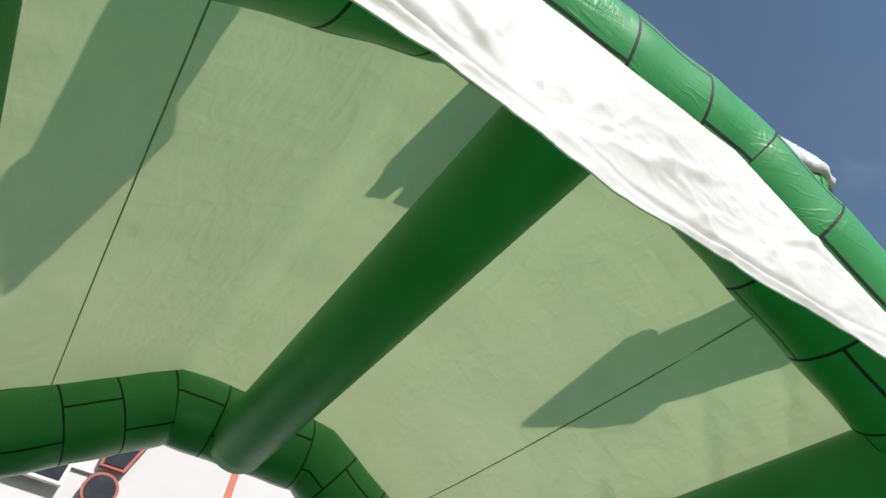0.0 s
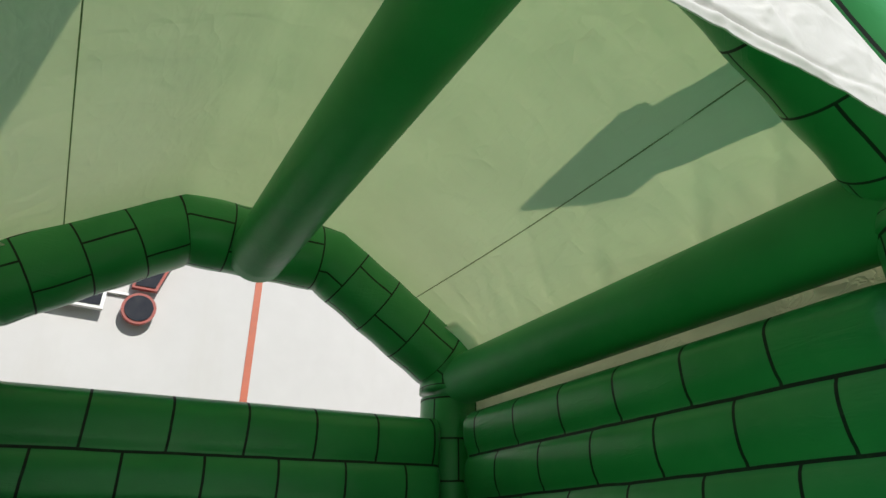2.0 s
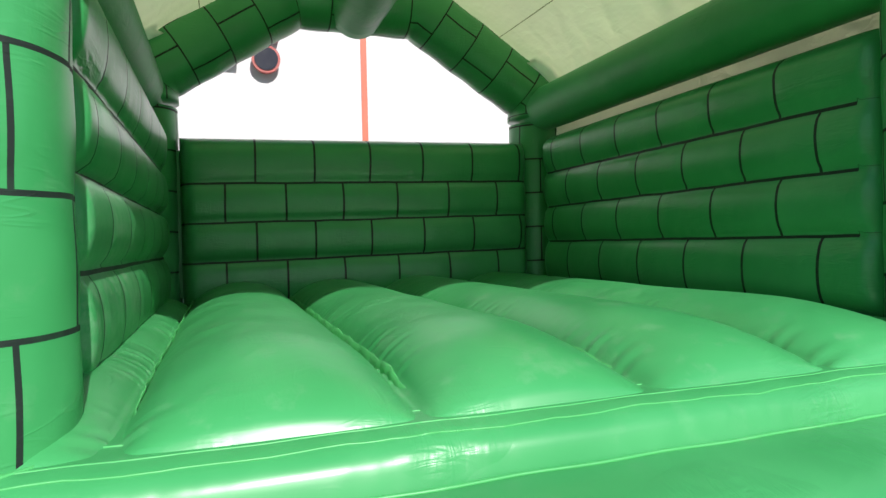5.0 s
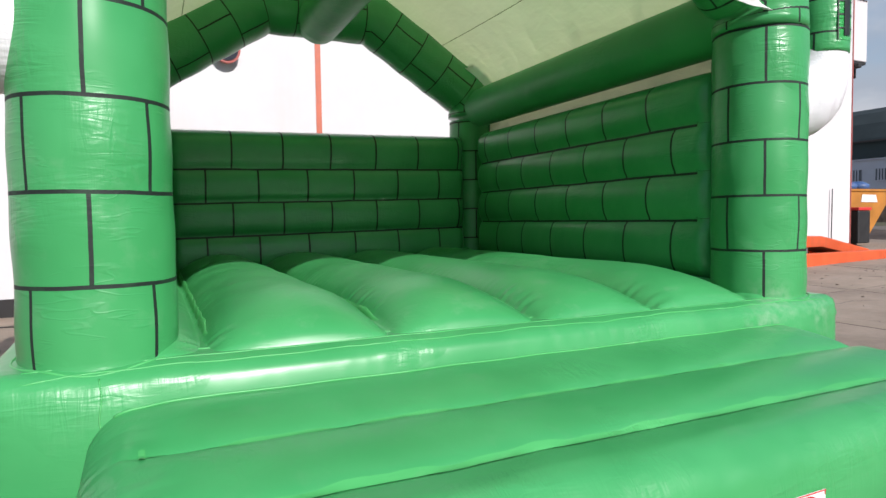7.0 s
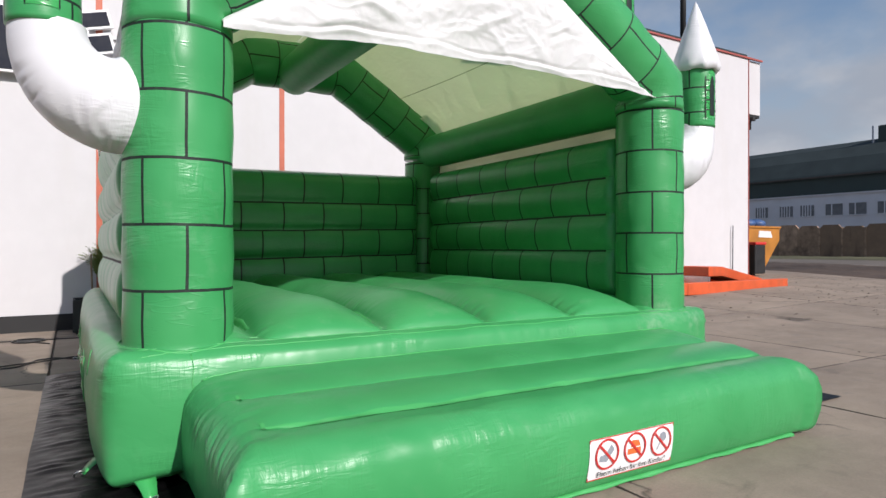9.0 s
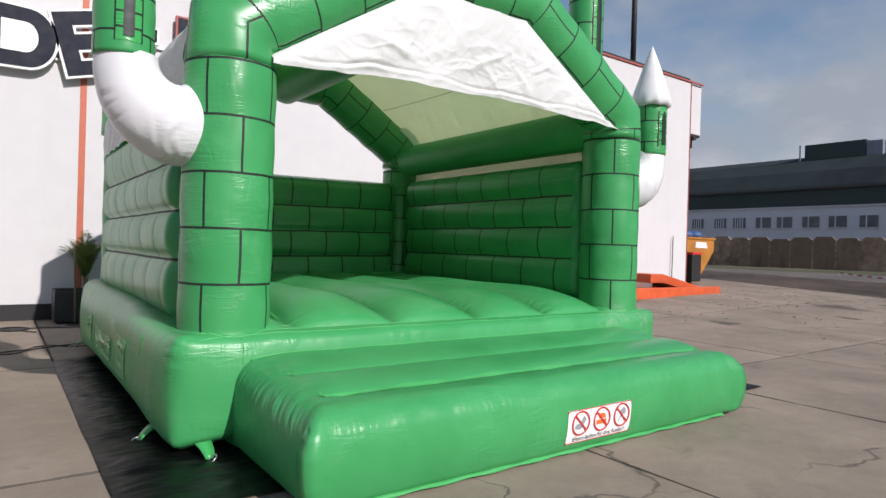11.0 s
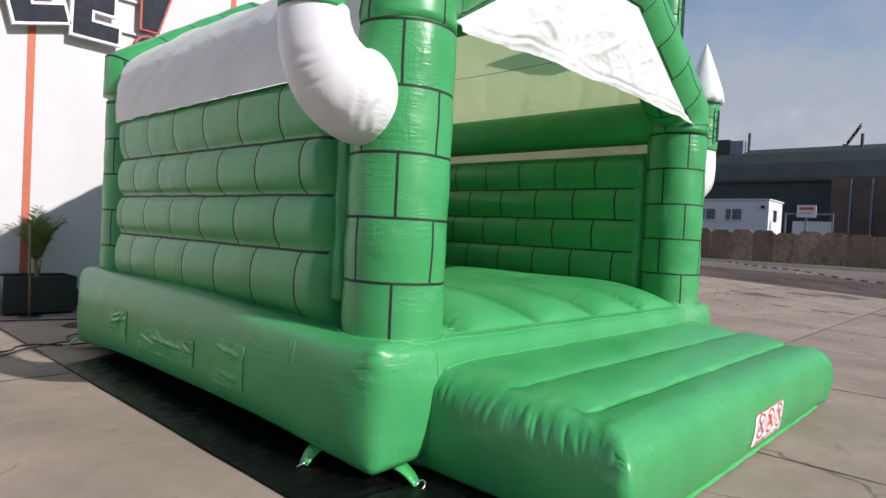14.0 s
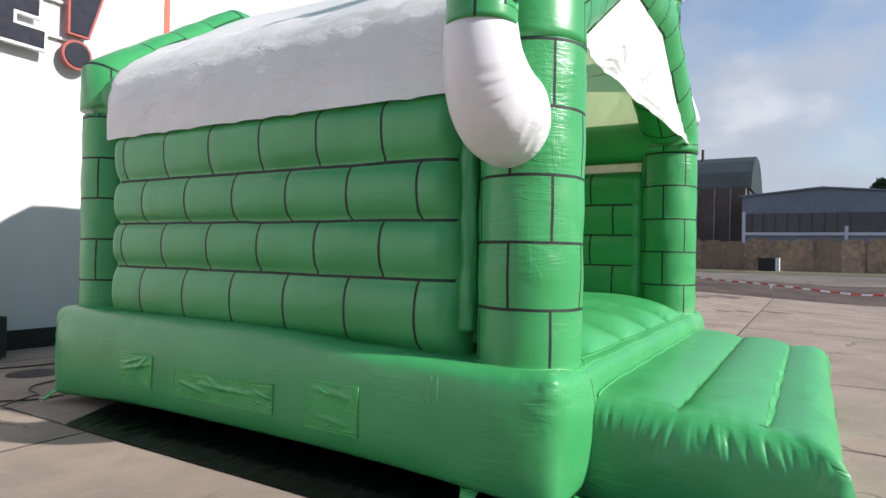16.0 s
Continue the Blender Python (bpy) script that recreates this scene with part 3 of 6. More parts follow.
def cushion(x0, x1, y0, y1, z0, z1, rt, rb, nx, ny, swell=0.06, seed=0.0, pucker=0.006, dome=0.0, full_top=0.6, corner=0.0):
    """An air-filled cushion: swollen side faces that meet in welded corner seams, with a round top edge."""
    cx, cy, hx, hy = (x0 + x1) / 2, (y0 + y1) / 2, (x1 - x0) / 2, (y1 - y0) / 2
    lv = [(z0 + rb - rb * math.cos(t), rb - rb * math.sin(t)) for t in np.linspace(0, math.pi / 2, 5)]
    lv += [(z, 0.0) for z in np.linspace(z0 + rb, z1 - rt, 40)[1:-1]]
    lv += [(z1 - rt + rt * math.sin(t), rt - rt * math.cos(t)) for t in np.linspace(0, math.pi / 2, 12)]
    nz = len(lv)
    ax, ay = np.linspace(-1, 1, nx), np.linspace(-1, 1, ny)
    bm, vs = bmesh.new(), {}

    def put(i, j, k):
        if (i, j, k) in vs:
            return vs[(i, j, k)]
        fx, fy = ax[i], ay[j]
        z, inset = lv[k]
        x, y = fx * (hx - inset), fy * (hy - inset)
        if corner:                     # rounded corners in plan
            ex, ey = max(0.0, abs(x) - (hx - inset - corner)), max(0.0, abs(y) - (hy - inset - corner))
            if ex and ey:
                k_ = max(ex, ey) / math.hypot(ex, ey)
                x += math.copysign(ex * (k_ - 1), x)
                y += math.copysign(ey * (k_ - 1), y)
        x, y = cx + x, cy + y
        zf = (z - z0) / (z1 - z0)
        up = math.sin(math.pi * min(0.995, max(0.005, zf))) ** full_top
        sx, sy = i in (0, nx - 1), j in (0, ny - 1)
        if sx or sy:
            dx, dy = (1 - abs(fx)) * hx, (1 - abs(fy)) * hy
            d = dy if sx else dx
            run = y if sx else x
            near_edge = math.exp(-d / 0.09)
            gate = max(0.0, noise.noise((x * 1.7 + seed, y * 1.7, 0.0)) + 0.15) + 0.9 * math.exp(-d / 0.25)
            ridge = 1 - 2.4 * abs(noise.noise((seed + (1 if sx else 0), z * 12 + 1.5 * noise.noise((d * 9, z * 5, seed)), d * 2.0)))
            out = pucker * math.exp(-d / 0.07) * ridge * (0.35 + 0.75 * smooth01((z - z1 + 0.30) / 0.2))
            pull = pucker * (2.0 if corner and sx else 1.0)
            for f, o in ((11.0, 0.0), (19.0, 5.0)):      # narrow pulled creases below the top edge
                n1 = noise.noise((run * f + 0.9 * noise.noise((run * 5, z * 5, seed)), seed + o, z * 1.2))
                n2 = noise.noise((run * 3.1, seed + o, 4.0))
                out -= pull * min(1.0, gate) * math.exp(-((z - z1 + rt * (0.75 + 0.4 * n2)) / (0.06 + 0.04 * n2)) ** 2) * max(0.0, 1 - abs(n1) * 4.5) * 0.9
            out += 0.012 * noise.noise((x * 1.5 + seed, y * 1.5, z * 1.5)) * up
            full = 1.0 if corner else (1 - (1 - min(1.0, d / 0.55)) ** 2.4) ** 0.55
            if sx:
                x += math.copysign(swell * full * up + out, fx)
            if sy:
                y += math.copysign(swell * full * up + out, fy)
        if k == nz - 1:
            z += dome * (1 - fx ** 6) * (1 - fy ** 6) + 0.004 * noise.noise((x * 3 + seed, y * 3, 1.0))
        vs[(i, j, k)] = bm.verts.new((x, y, z))
        return vs[(i, j, k)]

    def face(q):
        bm.faces.new([put(*t) for t in q])
    for i in range(nx - 1):
        for j in range(ny - 1):
            face([(i, j, nz - 1), (i + 1, j, nz - 1), (i + 1, j + 1, nz - 1), (i, j + 1, nz - 1)])
    bm.faces.new([put(i, j, 0) for i, j in [(i, 0) for i in range(nx)] + [(nx - 1, j) for j in range(1, ny)] + [(i, ny - 1) for i in range(nx - 2, -1, -1)] + [(0, j) for j in range(ny - 2, 0, -1)]][::-1])
    for k in range(nz - 1):
        for i in range(nx - 1):
            face([(i, 0, k), (i + 1, 0, k), (i + 1, 0, k + 1), (i, 0, k + 1)])
            face([(i, ny - 1, k), (i, ny - 1, k + 1), (i + 1, ny - 1, k + 1), (i + 1, ny - 1, k)])
        for j in range(ny - 1):
            face([(0, j, k), (0, j, k + 1), (0, j + 1, k + 1), (0, j + 1, k)])
            face([(nx - 1, j, k), (nx - 1, j + 1, k), (nx - 1, j + 1, k + 1), (nx - 1, j, k + 1)])
    return bm


BX0, BX1, BY0, BY1, BZ = -1.28, 3.57, 0.55, 5.26, 0.77


def foot_rise(x, y):
    fx, fy = (x - (BX0 + BX1) / 2) / ((BX1 - BX0) / 2), (y - (BY0 + BY1) / 2) / ((BY1 - BY0) / 2)
    return 0.085 * max(0.0, 1 - min(1.0, abs(fy)) ** 3 if abs(fx) > abs(fy) else 1 - min(1.0, abs(fx)) ** 3)


def base_mesh():
    bm = cushion(BX0, BX1, BY0, BY1, 0.045, BZ, 0.075, 0.06, 190, 190, 0.10, 0.0, 0.009, 0.0, 0.4)
    for v in bm.verts:
        if v.co.z > 0.45:
            side = float(smooth01((abs(v.co.x - CX) - 1.75) / 0.25) * smooth01((v.co.y - 0.7) / 2.2))
            v.co.z += 0.08 * side * (v.co.z - 0.45) / 0.33
        if v.co.z < 0.30:          # the bottom edge arches up between the corners
            v.co.z += foot_rise(v.co.x, v.co.y) * (0.30 - v.co.z) / 0.255
    return bm


base = part("base_cushion", base_mesh(), M_GREEN, castle, "green inflated base cushion", True)

# bouncing bed: four tubes from front to back with a narrow gutter at each side
VALLEYS = [-0.49, 0.36, 1.20, 2.03, 2.87]


def bed_mesh():
    xs = np.linspace(-0.72, 2.98, 150)
    ys = np.linspace(0.62, 5.02, 260)
    A, B = np.meshgrid(xs, ys, indexing="ij")
    Z = np.full(A.shape, 0.0)
    for a, b in zip([-1.10] + VALLEYS, VALLEYS + [3.3]):
        q = np.clip((A - (a + b) / 2) / ((b - a) / 2), -1, 1)
        hgt = 0.24 if a > -1 and b < 3 else 0.15
        Z = np.maximum(Z, hgt * np.sqrt(np.clip(1 - q * q, 0, 1)) ** 1.1)
    end = np.sqrt(np.clip(1 - np.clip(1 - (B - 0.62) / 0.75, 0, 1) ** 2, 0, 1)) * np.clip((5.02 - B) / 0.35, 0, 1) ** 0.4
    pucker = 0.0065 * (np.sin(B * 64 + A * 5) * 0.6 + np.sin(B * 91 - A * 4) * 0.4) * (0.5 + 0.5 * np.sin(B * 5 + A * 2)) * np.exp(-((np.abs((A - 0.36) / 0.84 - np.round((A - 0.36) / 0.84)) * 0.84) / 0.11) ** 2)
    Z = Z * end + pucker + rough_noise(np.stack([A, B, Z], -1), 2.2, 0.008)
    return sheet(np.stack([A, B, 0.745 + Z], -1))


link_mesh("bounce_bed", bed_mesh(), M_BED, castle, "green inflated bouncing bed of four long tubes")
for x in VALLEYS:
    # a welded flange stands up between two tubes
    ys = np.linspace(0.72, 4.9, 140)
    hh = np.linspace(0, 1, 4)
    Yv, Hv = np.meshgrid(ys, hh, indexing="ij")
    Xv = x + 0.004 * Hv * np.sin(Yv * 23) + 0.026 * Hv + 0.002 * np.sin(Yv * 61)
    rise = 0.15 + 0.85 * smooth01((Yv - 0.66) / 0.55)
    Zv = 0.748 + Hv * rise * (0.086 + 0.004 * np.sin(Yv * 17))
    fl_ = link_mesh("valley_flange", sheet(np.stack([Xv, Yv, Zv], -1)), M_SEAM, castle, "pale green welded flange")
    fl_.modifiers.new("thickness", "SOLIDIFY").thickness = 0.006
# front rim seam and corner seams
BASE_V = np.array([v.co[:] for v in base.data.vertices])
BASE_TOP = BASE_V[BASE_V[:, 2] > 0.62]
BASE_LEFT = BASE_V[BASE_V[:, 0] < BX0 + 0.03]


def near_mean(pts, ax, p, get):
    d = np.hypot(pts[:, ax[0]] - p[0], pts[:, ax[1]] - p[1])
    i = np.argsort(d)[:4]
    w = 1 / (d[i] + 1e-4)
    return float((pts[i, get] * w).sum() / w.sum())


for y0, a, b, r in ((0.545, -1.17, 3.46, 0.004), (0.605, -1.15, 3.44, 0.0035), (0.735, -0.55, 2.86, 0.004)):
    pts = []
    for x in np.linspace(a, b, 110):
        y = y0 + 0.005 * math.sin(x * 7) + 0.003 * math.sin(x * 19 + y0)
        pts.append((x, y, near_mean(BASE_TOP, (0, 1), (x, y), 2) + r * 0.1))
    cord("rim_seam", pts, r, M_SEAM, base, "pale green welded seam")


def step_mesh():
    """Entry step: three tubes across, falling gently to the front."""
    bm = cushion(-0.885, 3.00, -0.655, 0.60, 0.012, 0.515, 0.125, 0.04, 290, 150, 0.065, 5.0, 0.0065, corner=0.095)
    for v in bm.verts:
        t = (v.co.y + 0.72) / 1.32
        lift = max(0.0, min(1.0, (v.co.z - 0.05) / 0.45))
        v.co.z += lift * 0.105 * t
        if v.co.z > 0.34:
            lo, hi = (0.0, 0.258) if t < 0.258 else (0.258, 0.58) if t < 0.58 else (0.58, 1.0)
            q = (t - lo) / (hi - lo)
            inset = smooth01((v.co.x + 0.86) / 0.26) * smooth01((3.08 - v.co.x) / 0.26)
            up = 0.062 * math.sqrt(max(0.0, 1 - (2 * q - 1) ** 2)) if lo else 0.04 * math.sqrt(max(0.0, 1 - q * q))
            v.co.z += lift * inset * (up - 0.034)
            fold = math.exp(-((v.co.x + 0.80) / 0.13) ** 2) + math.exp(-((v.co.x - 3.0) / 0.13) ** 2) + (0.8 * math.exp(-((t - 0.03) / 0.05) ** 2))
            v.co.z += 0.014 * min(1.0, fold) * max(0.2, 1 - t) * noise.noise((v.co.x * 9, v.co.y * 13, 2.0))
    return bm


step = part("entry_step", step_mesh(), M_GREEN, castle, "green inflated entry step of three tubes", True)
STEP_V = np.array([v.co[:] for v in step.data.vertices])
STEP_TOP = STEP_V[STEP_V[:, 2] > 0.34]
STEP_FRONT = STEP_V[STEP_V[:, 1] < -0.35]


def weld_band(name, line, across, mat, parent, label):
    """A flat welded band laid along a line on the step's top; across: its two edges, as offsets in x, y."""
    rows = []
    for k, (x, y) in enumerate(line):
        e = min(1.0, 0.25 + min(k, len(line) - 1 - k) / 14) if len(line) > 20 else 1.0          # narrow at the ends
        rows.append([(x + u * e, y + v * e, near_mean(STEP_TOP, (0, 1), (x + u * e, y + v * e), 2) + 0.003 + w) for u, v, w in ((-across[0], -across[1], 0.0), (0, 0, 0.004), (across[0], across[1], 0.0))])
    return link_mesh(name, sheet(np.array(rows)), mat, parent, label)


for ty, xl in ((0.258, -0.73), (0.58, -0.74)):
    y = -0.72 + 1.32 * ty
    line = [(x, y + 0.005 * math.sin(x * 11 + ty * 9) + 0.003 * math.sin(x * 27)) for x in np.linspace(xl, 2.86, 120)]
    weld_band("step_seam", line, (0.0, 0.015), M_SEAM, step, "pale green welded band")
    weld_band("band_end", [(xl, v) for v in np.linspace(y - 0.035, y + 0.035, 8)], (0.011, 0.0), M_SEAM, step, "pale green cross weld")
cord("joint_seam", [(x, 0.455 + 0.004 * math.sin(x * 13), near_mean(STEP_TOP, (0, 1), (x, 0.455), 2) + 0.003) for x in np.linspace(-0.84, 2.98, 110)], 0.006, M_SEAM, step, "pale green welded seam")
FOOT = STEP_FRONT[STEP_FRONT[:, 2] < 0.045]
rows = []
for x in np.linspace(-0.76, 2.86, 90):
    yf = float(FOOT[np.abs(FOOT[:, 0] - x) < 0.06][:, 1].min())
    rows.append([(x, yf + 0.03, 0.030), (x, yf - 0.002, 0.024 + 0.003 * math.sin(x * 23)), (x, yf - 0.010, 0.012 + 0.004 * math.sin(x * 17))])
flange = link_mesh("foot_flange", sheet(np.array(rows)), M_SEAM, step, "pale green bottom flange")
flange.modifiers.new("thickness", "SOLIDIFY").thickness = 0.003


def arch_path(r):
    """Centre line of an arch in x, z: two slopes and a short level top, with mitred corners, and the stretch of the section there."""
    pts = [np.array(p) for p in ((-0.90, 2.575), (-0.90, 2.82), (0.47, 3.70), (1.79, 3.70), (3.18, 2.82), (3.18, 2.575))]
    n = len(pts)
    half = [0.0] * n
    for i in range(1, n - 1):
        a, b = pts[i] - pts[i - 1], pts[i + 1] - pts[i]
        half[i] = math.acos(max(-1.0, min(1.0, float(a @ b / np.linalg.norm(a) / np.linalg.norm(b))))) / 2
    out, wide = [], []
    for i in range(n - 1):
        a, b = pts[i], pts[i + 1]
        L = np.linalg.norm(b - a)
        t0 = (r * math.tan(half[i]) + 0.03) / L if half[i] else 0.0
        t1 = 1 - ((r * math.tan(half[i + 1]) + 0.03) / L if half[i + 1] else 0.0)
        if t1 > t0:
            for t in np.linspace(t0, t1, max(2, int(L * (t1 - t0) / 0.035))):
                out.append(a + (b - a) * t); wide.append(1.0)
        else:
            out.append(a); wide.append(1.0)
        if half[i + 1]:
            out.append(b); wide.append(1 / math.cos(half[i + 1]))
    return np.array(out), np.array(wide)


def arch(y, r, label, rise=0.0, squeeze=1.0, sharp=0.45, v0=0.05, v_scale=1.0):
    xz, wide = arch_path(r)
    wide = 1 + (wide - 1) * sharp
    path = np.stack([CX + (xz[:, 0] - CX) * squeeze, np.full(len(xz), y), xz[:, 1] + rise], 1)
    s = np.concatenate([[0], np.cumsum(np.linalg.norm(np.diff(path, axis=0), axis=1))])
    rad = r * (1 + 0.012 * np.cos(s / 0.42 * 2 * math.pi))
    return link_mesh("arch", tube(path, rad, 48, 45, 1.76, v0, wide=wide, v_scale=v_scale), M_ARCH, castle, label)


def pillar(x, y, r, phase, label, top=2.59):
    zs = np.linspace(0.66, top, 60)
    prof = [(z, r * (1 + 0.008 * math.sin((z - 0.72) / 0.37 * 2 * math.pi - 1.5)) * (1.06 if z < 0.74 else 1)) for z in zs]
    p = link_mesh("pillar", upright(x, y, prof, 64, phase, 1.916, 0.72, ripple=0.0015), M_PILLAR, castle, label)
    a = np.linspace(0, 2 * math.pi, 40, endpoint=False)
    cord("foot_seam", [(x + (r + 0.02) * math.cos(t), y + (r + 0.02) * math.sin(t), max(0.70, near_mean(BASE_TOP, (0, 1), (x + (r + 0.02) * math.cos(t), y + (r + 0.02) * math.sin(t)), 2)) - 0.001 + 0.002 * math.sin(5 * t)) for t in a], 0.006, M_SEAM, p, cyclic=True)
    return p


FLP, FRP = (-0.90, 0.86), (3.20, 0.87)
pillar(*FLP, 0.305, 226 - 45, "green front pillar with black painted masonry lines")
pillar(*FRP, 0.305, 182, "green front pillar with black painted masonry lines")
pillar(-0.855, 5.12, 0.285, 30, "green rear post with black painted masonry lines")
pillar(3.15, 5.12, 0.285, 75, "green rear post with black painted masonry lines")
arch(0.86, 0.302, "green front arch with black painted masonry lines")
arch(5.08, 0.312, "green rear arch with black painted masonry lines", 0.060, 0.985, 1.0, -0.264, 1.062)


def wall_mesh(s0, s1, thick, at, joint0, along, z0=0.87, rows=4, rh=0.36, plain0=0.10, wipe=True, crown=0.0, climb=0.0):
    """A quilted wall of stacked tubes. s runs along it, at is its middle plane; joint0 is a joint in the top course."""
    ns, nr = 150, 11
    s = np.linspace(s0, s1, ns)
    zb = np.linspace(0.72, z0 + rows * rh + crown, rows * nr + 5)
    q = np.where(zb < z0 + rh, np.clip((zb - z0 + 0.06) / (rh + 0.06), 0, 1), ((zb - z0) / rh) % 1.0)
    last = z0 + (rows - 1) * rh              # the top tube may be fuller than the rest
    q = np.where(zb > last, np.clip((zb - last) / (rh + crown), 0, 1), q)
    prof = 0.66 + 0.34 * np.sqrt(np.clip(1 - (2 * q - 1) ** 2, 0, 1)) ** 0.8
    topf = np.sqrt(np.clip(1 - np.clip((zb - (z0 + rows * rh + crown - 0.17)) / 0.17, 0, 1) ** 2, 0, 1))
    prof = np.minimum(prof, np.maximum(topf, 0.0))
    loopz = np.concatenate([zb, zb[::-1][1:]])
    loopd = np.concatenate([-prof, prof[::-1][1:]])
    e = np.minimum((s - s0), (s1 - s)) / 0.13
    endf = np.sqrt(np.clip(1 - np.clip(1 - e, 0, 1) ** 2, 0, 1)) * 0.92 + 0.08
    row = np.clip(np.floor((loopz - z0) / rh + 1e-6).astype(int), 0, rows - 1)
    S, Zl = np.meshgrid(s, loopz, indexing="ij")
    off = np.where((rows - 1 - row) % 2 == 0, 0.0, 0.27)[None]
    ph = (S - joint0 - off) / 0.54
    dist = np.abs(ph - np.round(ph)) * 0.54
    dip = 0.005 * np.exp(-(dist / 0.05) ** 2)
    D = loopd[None] * thick / 2 * endf[:, None]
    D = D - np.sign(loopd)[None] * np.minimum(dip, np.abs(D))
    zz = Zl + climb * (S - (s0 + s1) / 2)
    Zl = np.where(Zl > last, last + (Zl - last) * rh / (rh + crown + 0.02), Zl)
    if along == "y":
        P = np.stack([at + D, S, zz], -1)
    else:
        P = np.stack([S, at + D, zz], -1)
    UV = np.stack([S - joint0, (np.maximum(Zl - z0, 0.02) / rh + 2) * 0.36], -1)
    lo_s, hi_s = [e + 0.045 if abs(((e - joint0) / 0.27 + 0.5) % 1.0 - 0.5) * 0.27 < 0.035 else e for e in (s0 + plain0, s1 - 0.10)]
    UV[..., 0] = np.clip(S, lo_s, hi_s) - joint0
    end = (S < lo_s) | (S > hi_s)
    mid = (np.floor(np.maximum(Zl - z0, 0.02) / rh) + 2.5) * 0.36
    if wipe:
        UV[..., 1] = np.where(end, mid, UV[..., 1])
    return sheet(P, UV, close_v=True)


link_mesh("side_wall", wall_mesh(1.20, 4.665, 0.585, -0.9175, 1.75, "y", plain0=0.0, crown=0.085), M_WALL, castle, "green quilted side wall with black painted masonry lines")
link_mesh("side_wall", wall_mesh(1.09, 4.70, 0.54, 3.23, 1.73, "y", 0.94, 4, 0.355, crown=0.055), M_WALL, castle, "green quilted side wall with black painted masonry lines")
link_mesh("rear_wall", wall_mesh(-0.56, 2.92, 0.48, 5.02, 0.10, "x", 0.835, 4, 0.36, 0.10, False, 0.07, 0.018), M_WALL, castle, "green quilted rear wall with black painted masonry lines")

# sheet webs that close the corners between walls and pillars
for nm, a in (("corner_web", (-0.95, 0.95, -0.93, 1.30)), ("corner_web", (3.22, 0.95, 3.24, 1.30)), ("corner_web", (-0.94, 4.38, -0.91, 5.0)), ("corner_web", (3.20, 4.34, 3.23, 5.0)), ("corner_web", (-0.80, 5.02, -0.45, 5.04)), ("corner_web", (2.8, 5.02, 3.1, 5.04))):
    block(nm, a[0], a[1], 0.84, a[2], a[3], 2.20, M_GREEN, castle, bevel=0.008)

# puckered rolls that fill the gap between wall end and pillar
for x, y in ((-1.04, 1.20), (3.36, 1.10)):
    zs = np.linspace(0.93, 2.24, 60)
    prof = [(z, 0.060 + 0.002 * math.sin(z * 61) + 0.002 * math.sin(z * 17 + 1)) for z in zs]
    link_mesh("gap_roll", upright(x, y, [(0.925, 0.03)] + prof + [(2.25, 0.03)], 28, ripple=0.003), M_GREEN, castle, "narrow puckered green roll")

# roof tubes
link_mesh("ridge_tube", tube([(CX - 0.025, y, 3.61) for y in np.linspace(0.75, 5.0, 30)], 0.25, 40, up=(0, 0, 1)), M_TUBE, castle, "green inflated ridge tube")
for x in (-0.90, 3.16):
    link_mesh("eave_tube", tube([(x, y, 2.74) for y in np.linspace(0.8, 5.1, 30)], 0.235, 40, up=(0, 0, 1)), M_TUBE, castle, "green inflated eave tube")


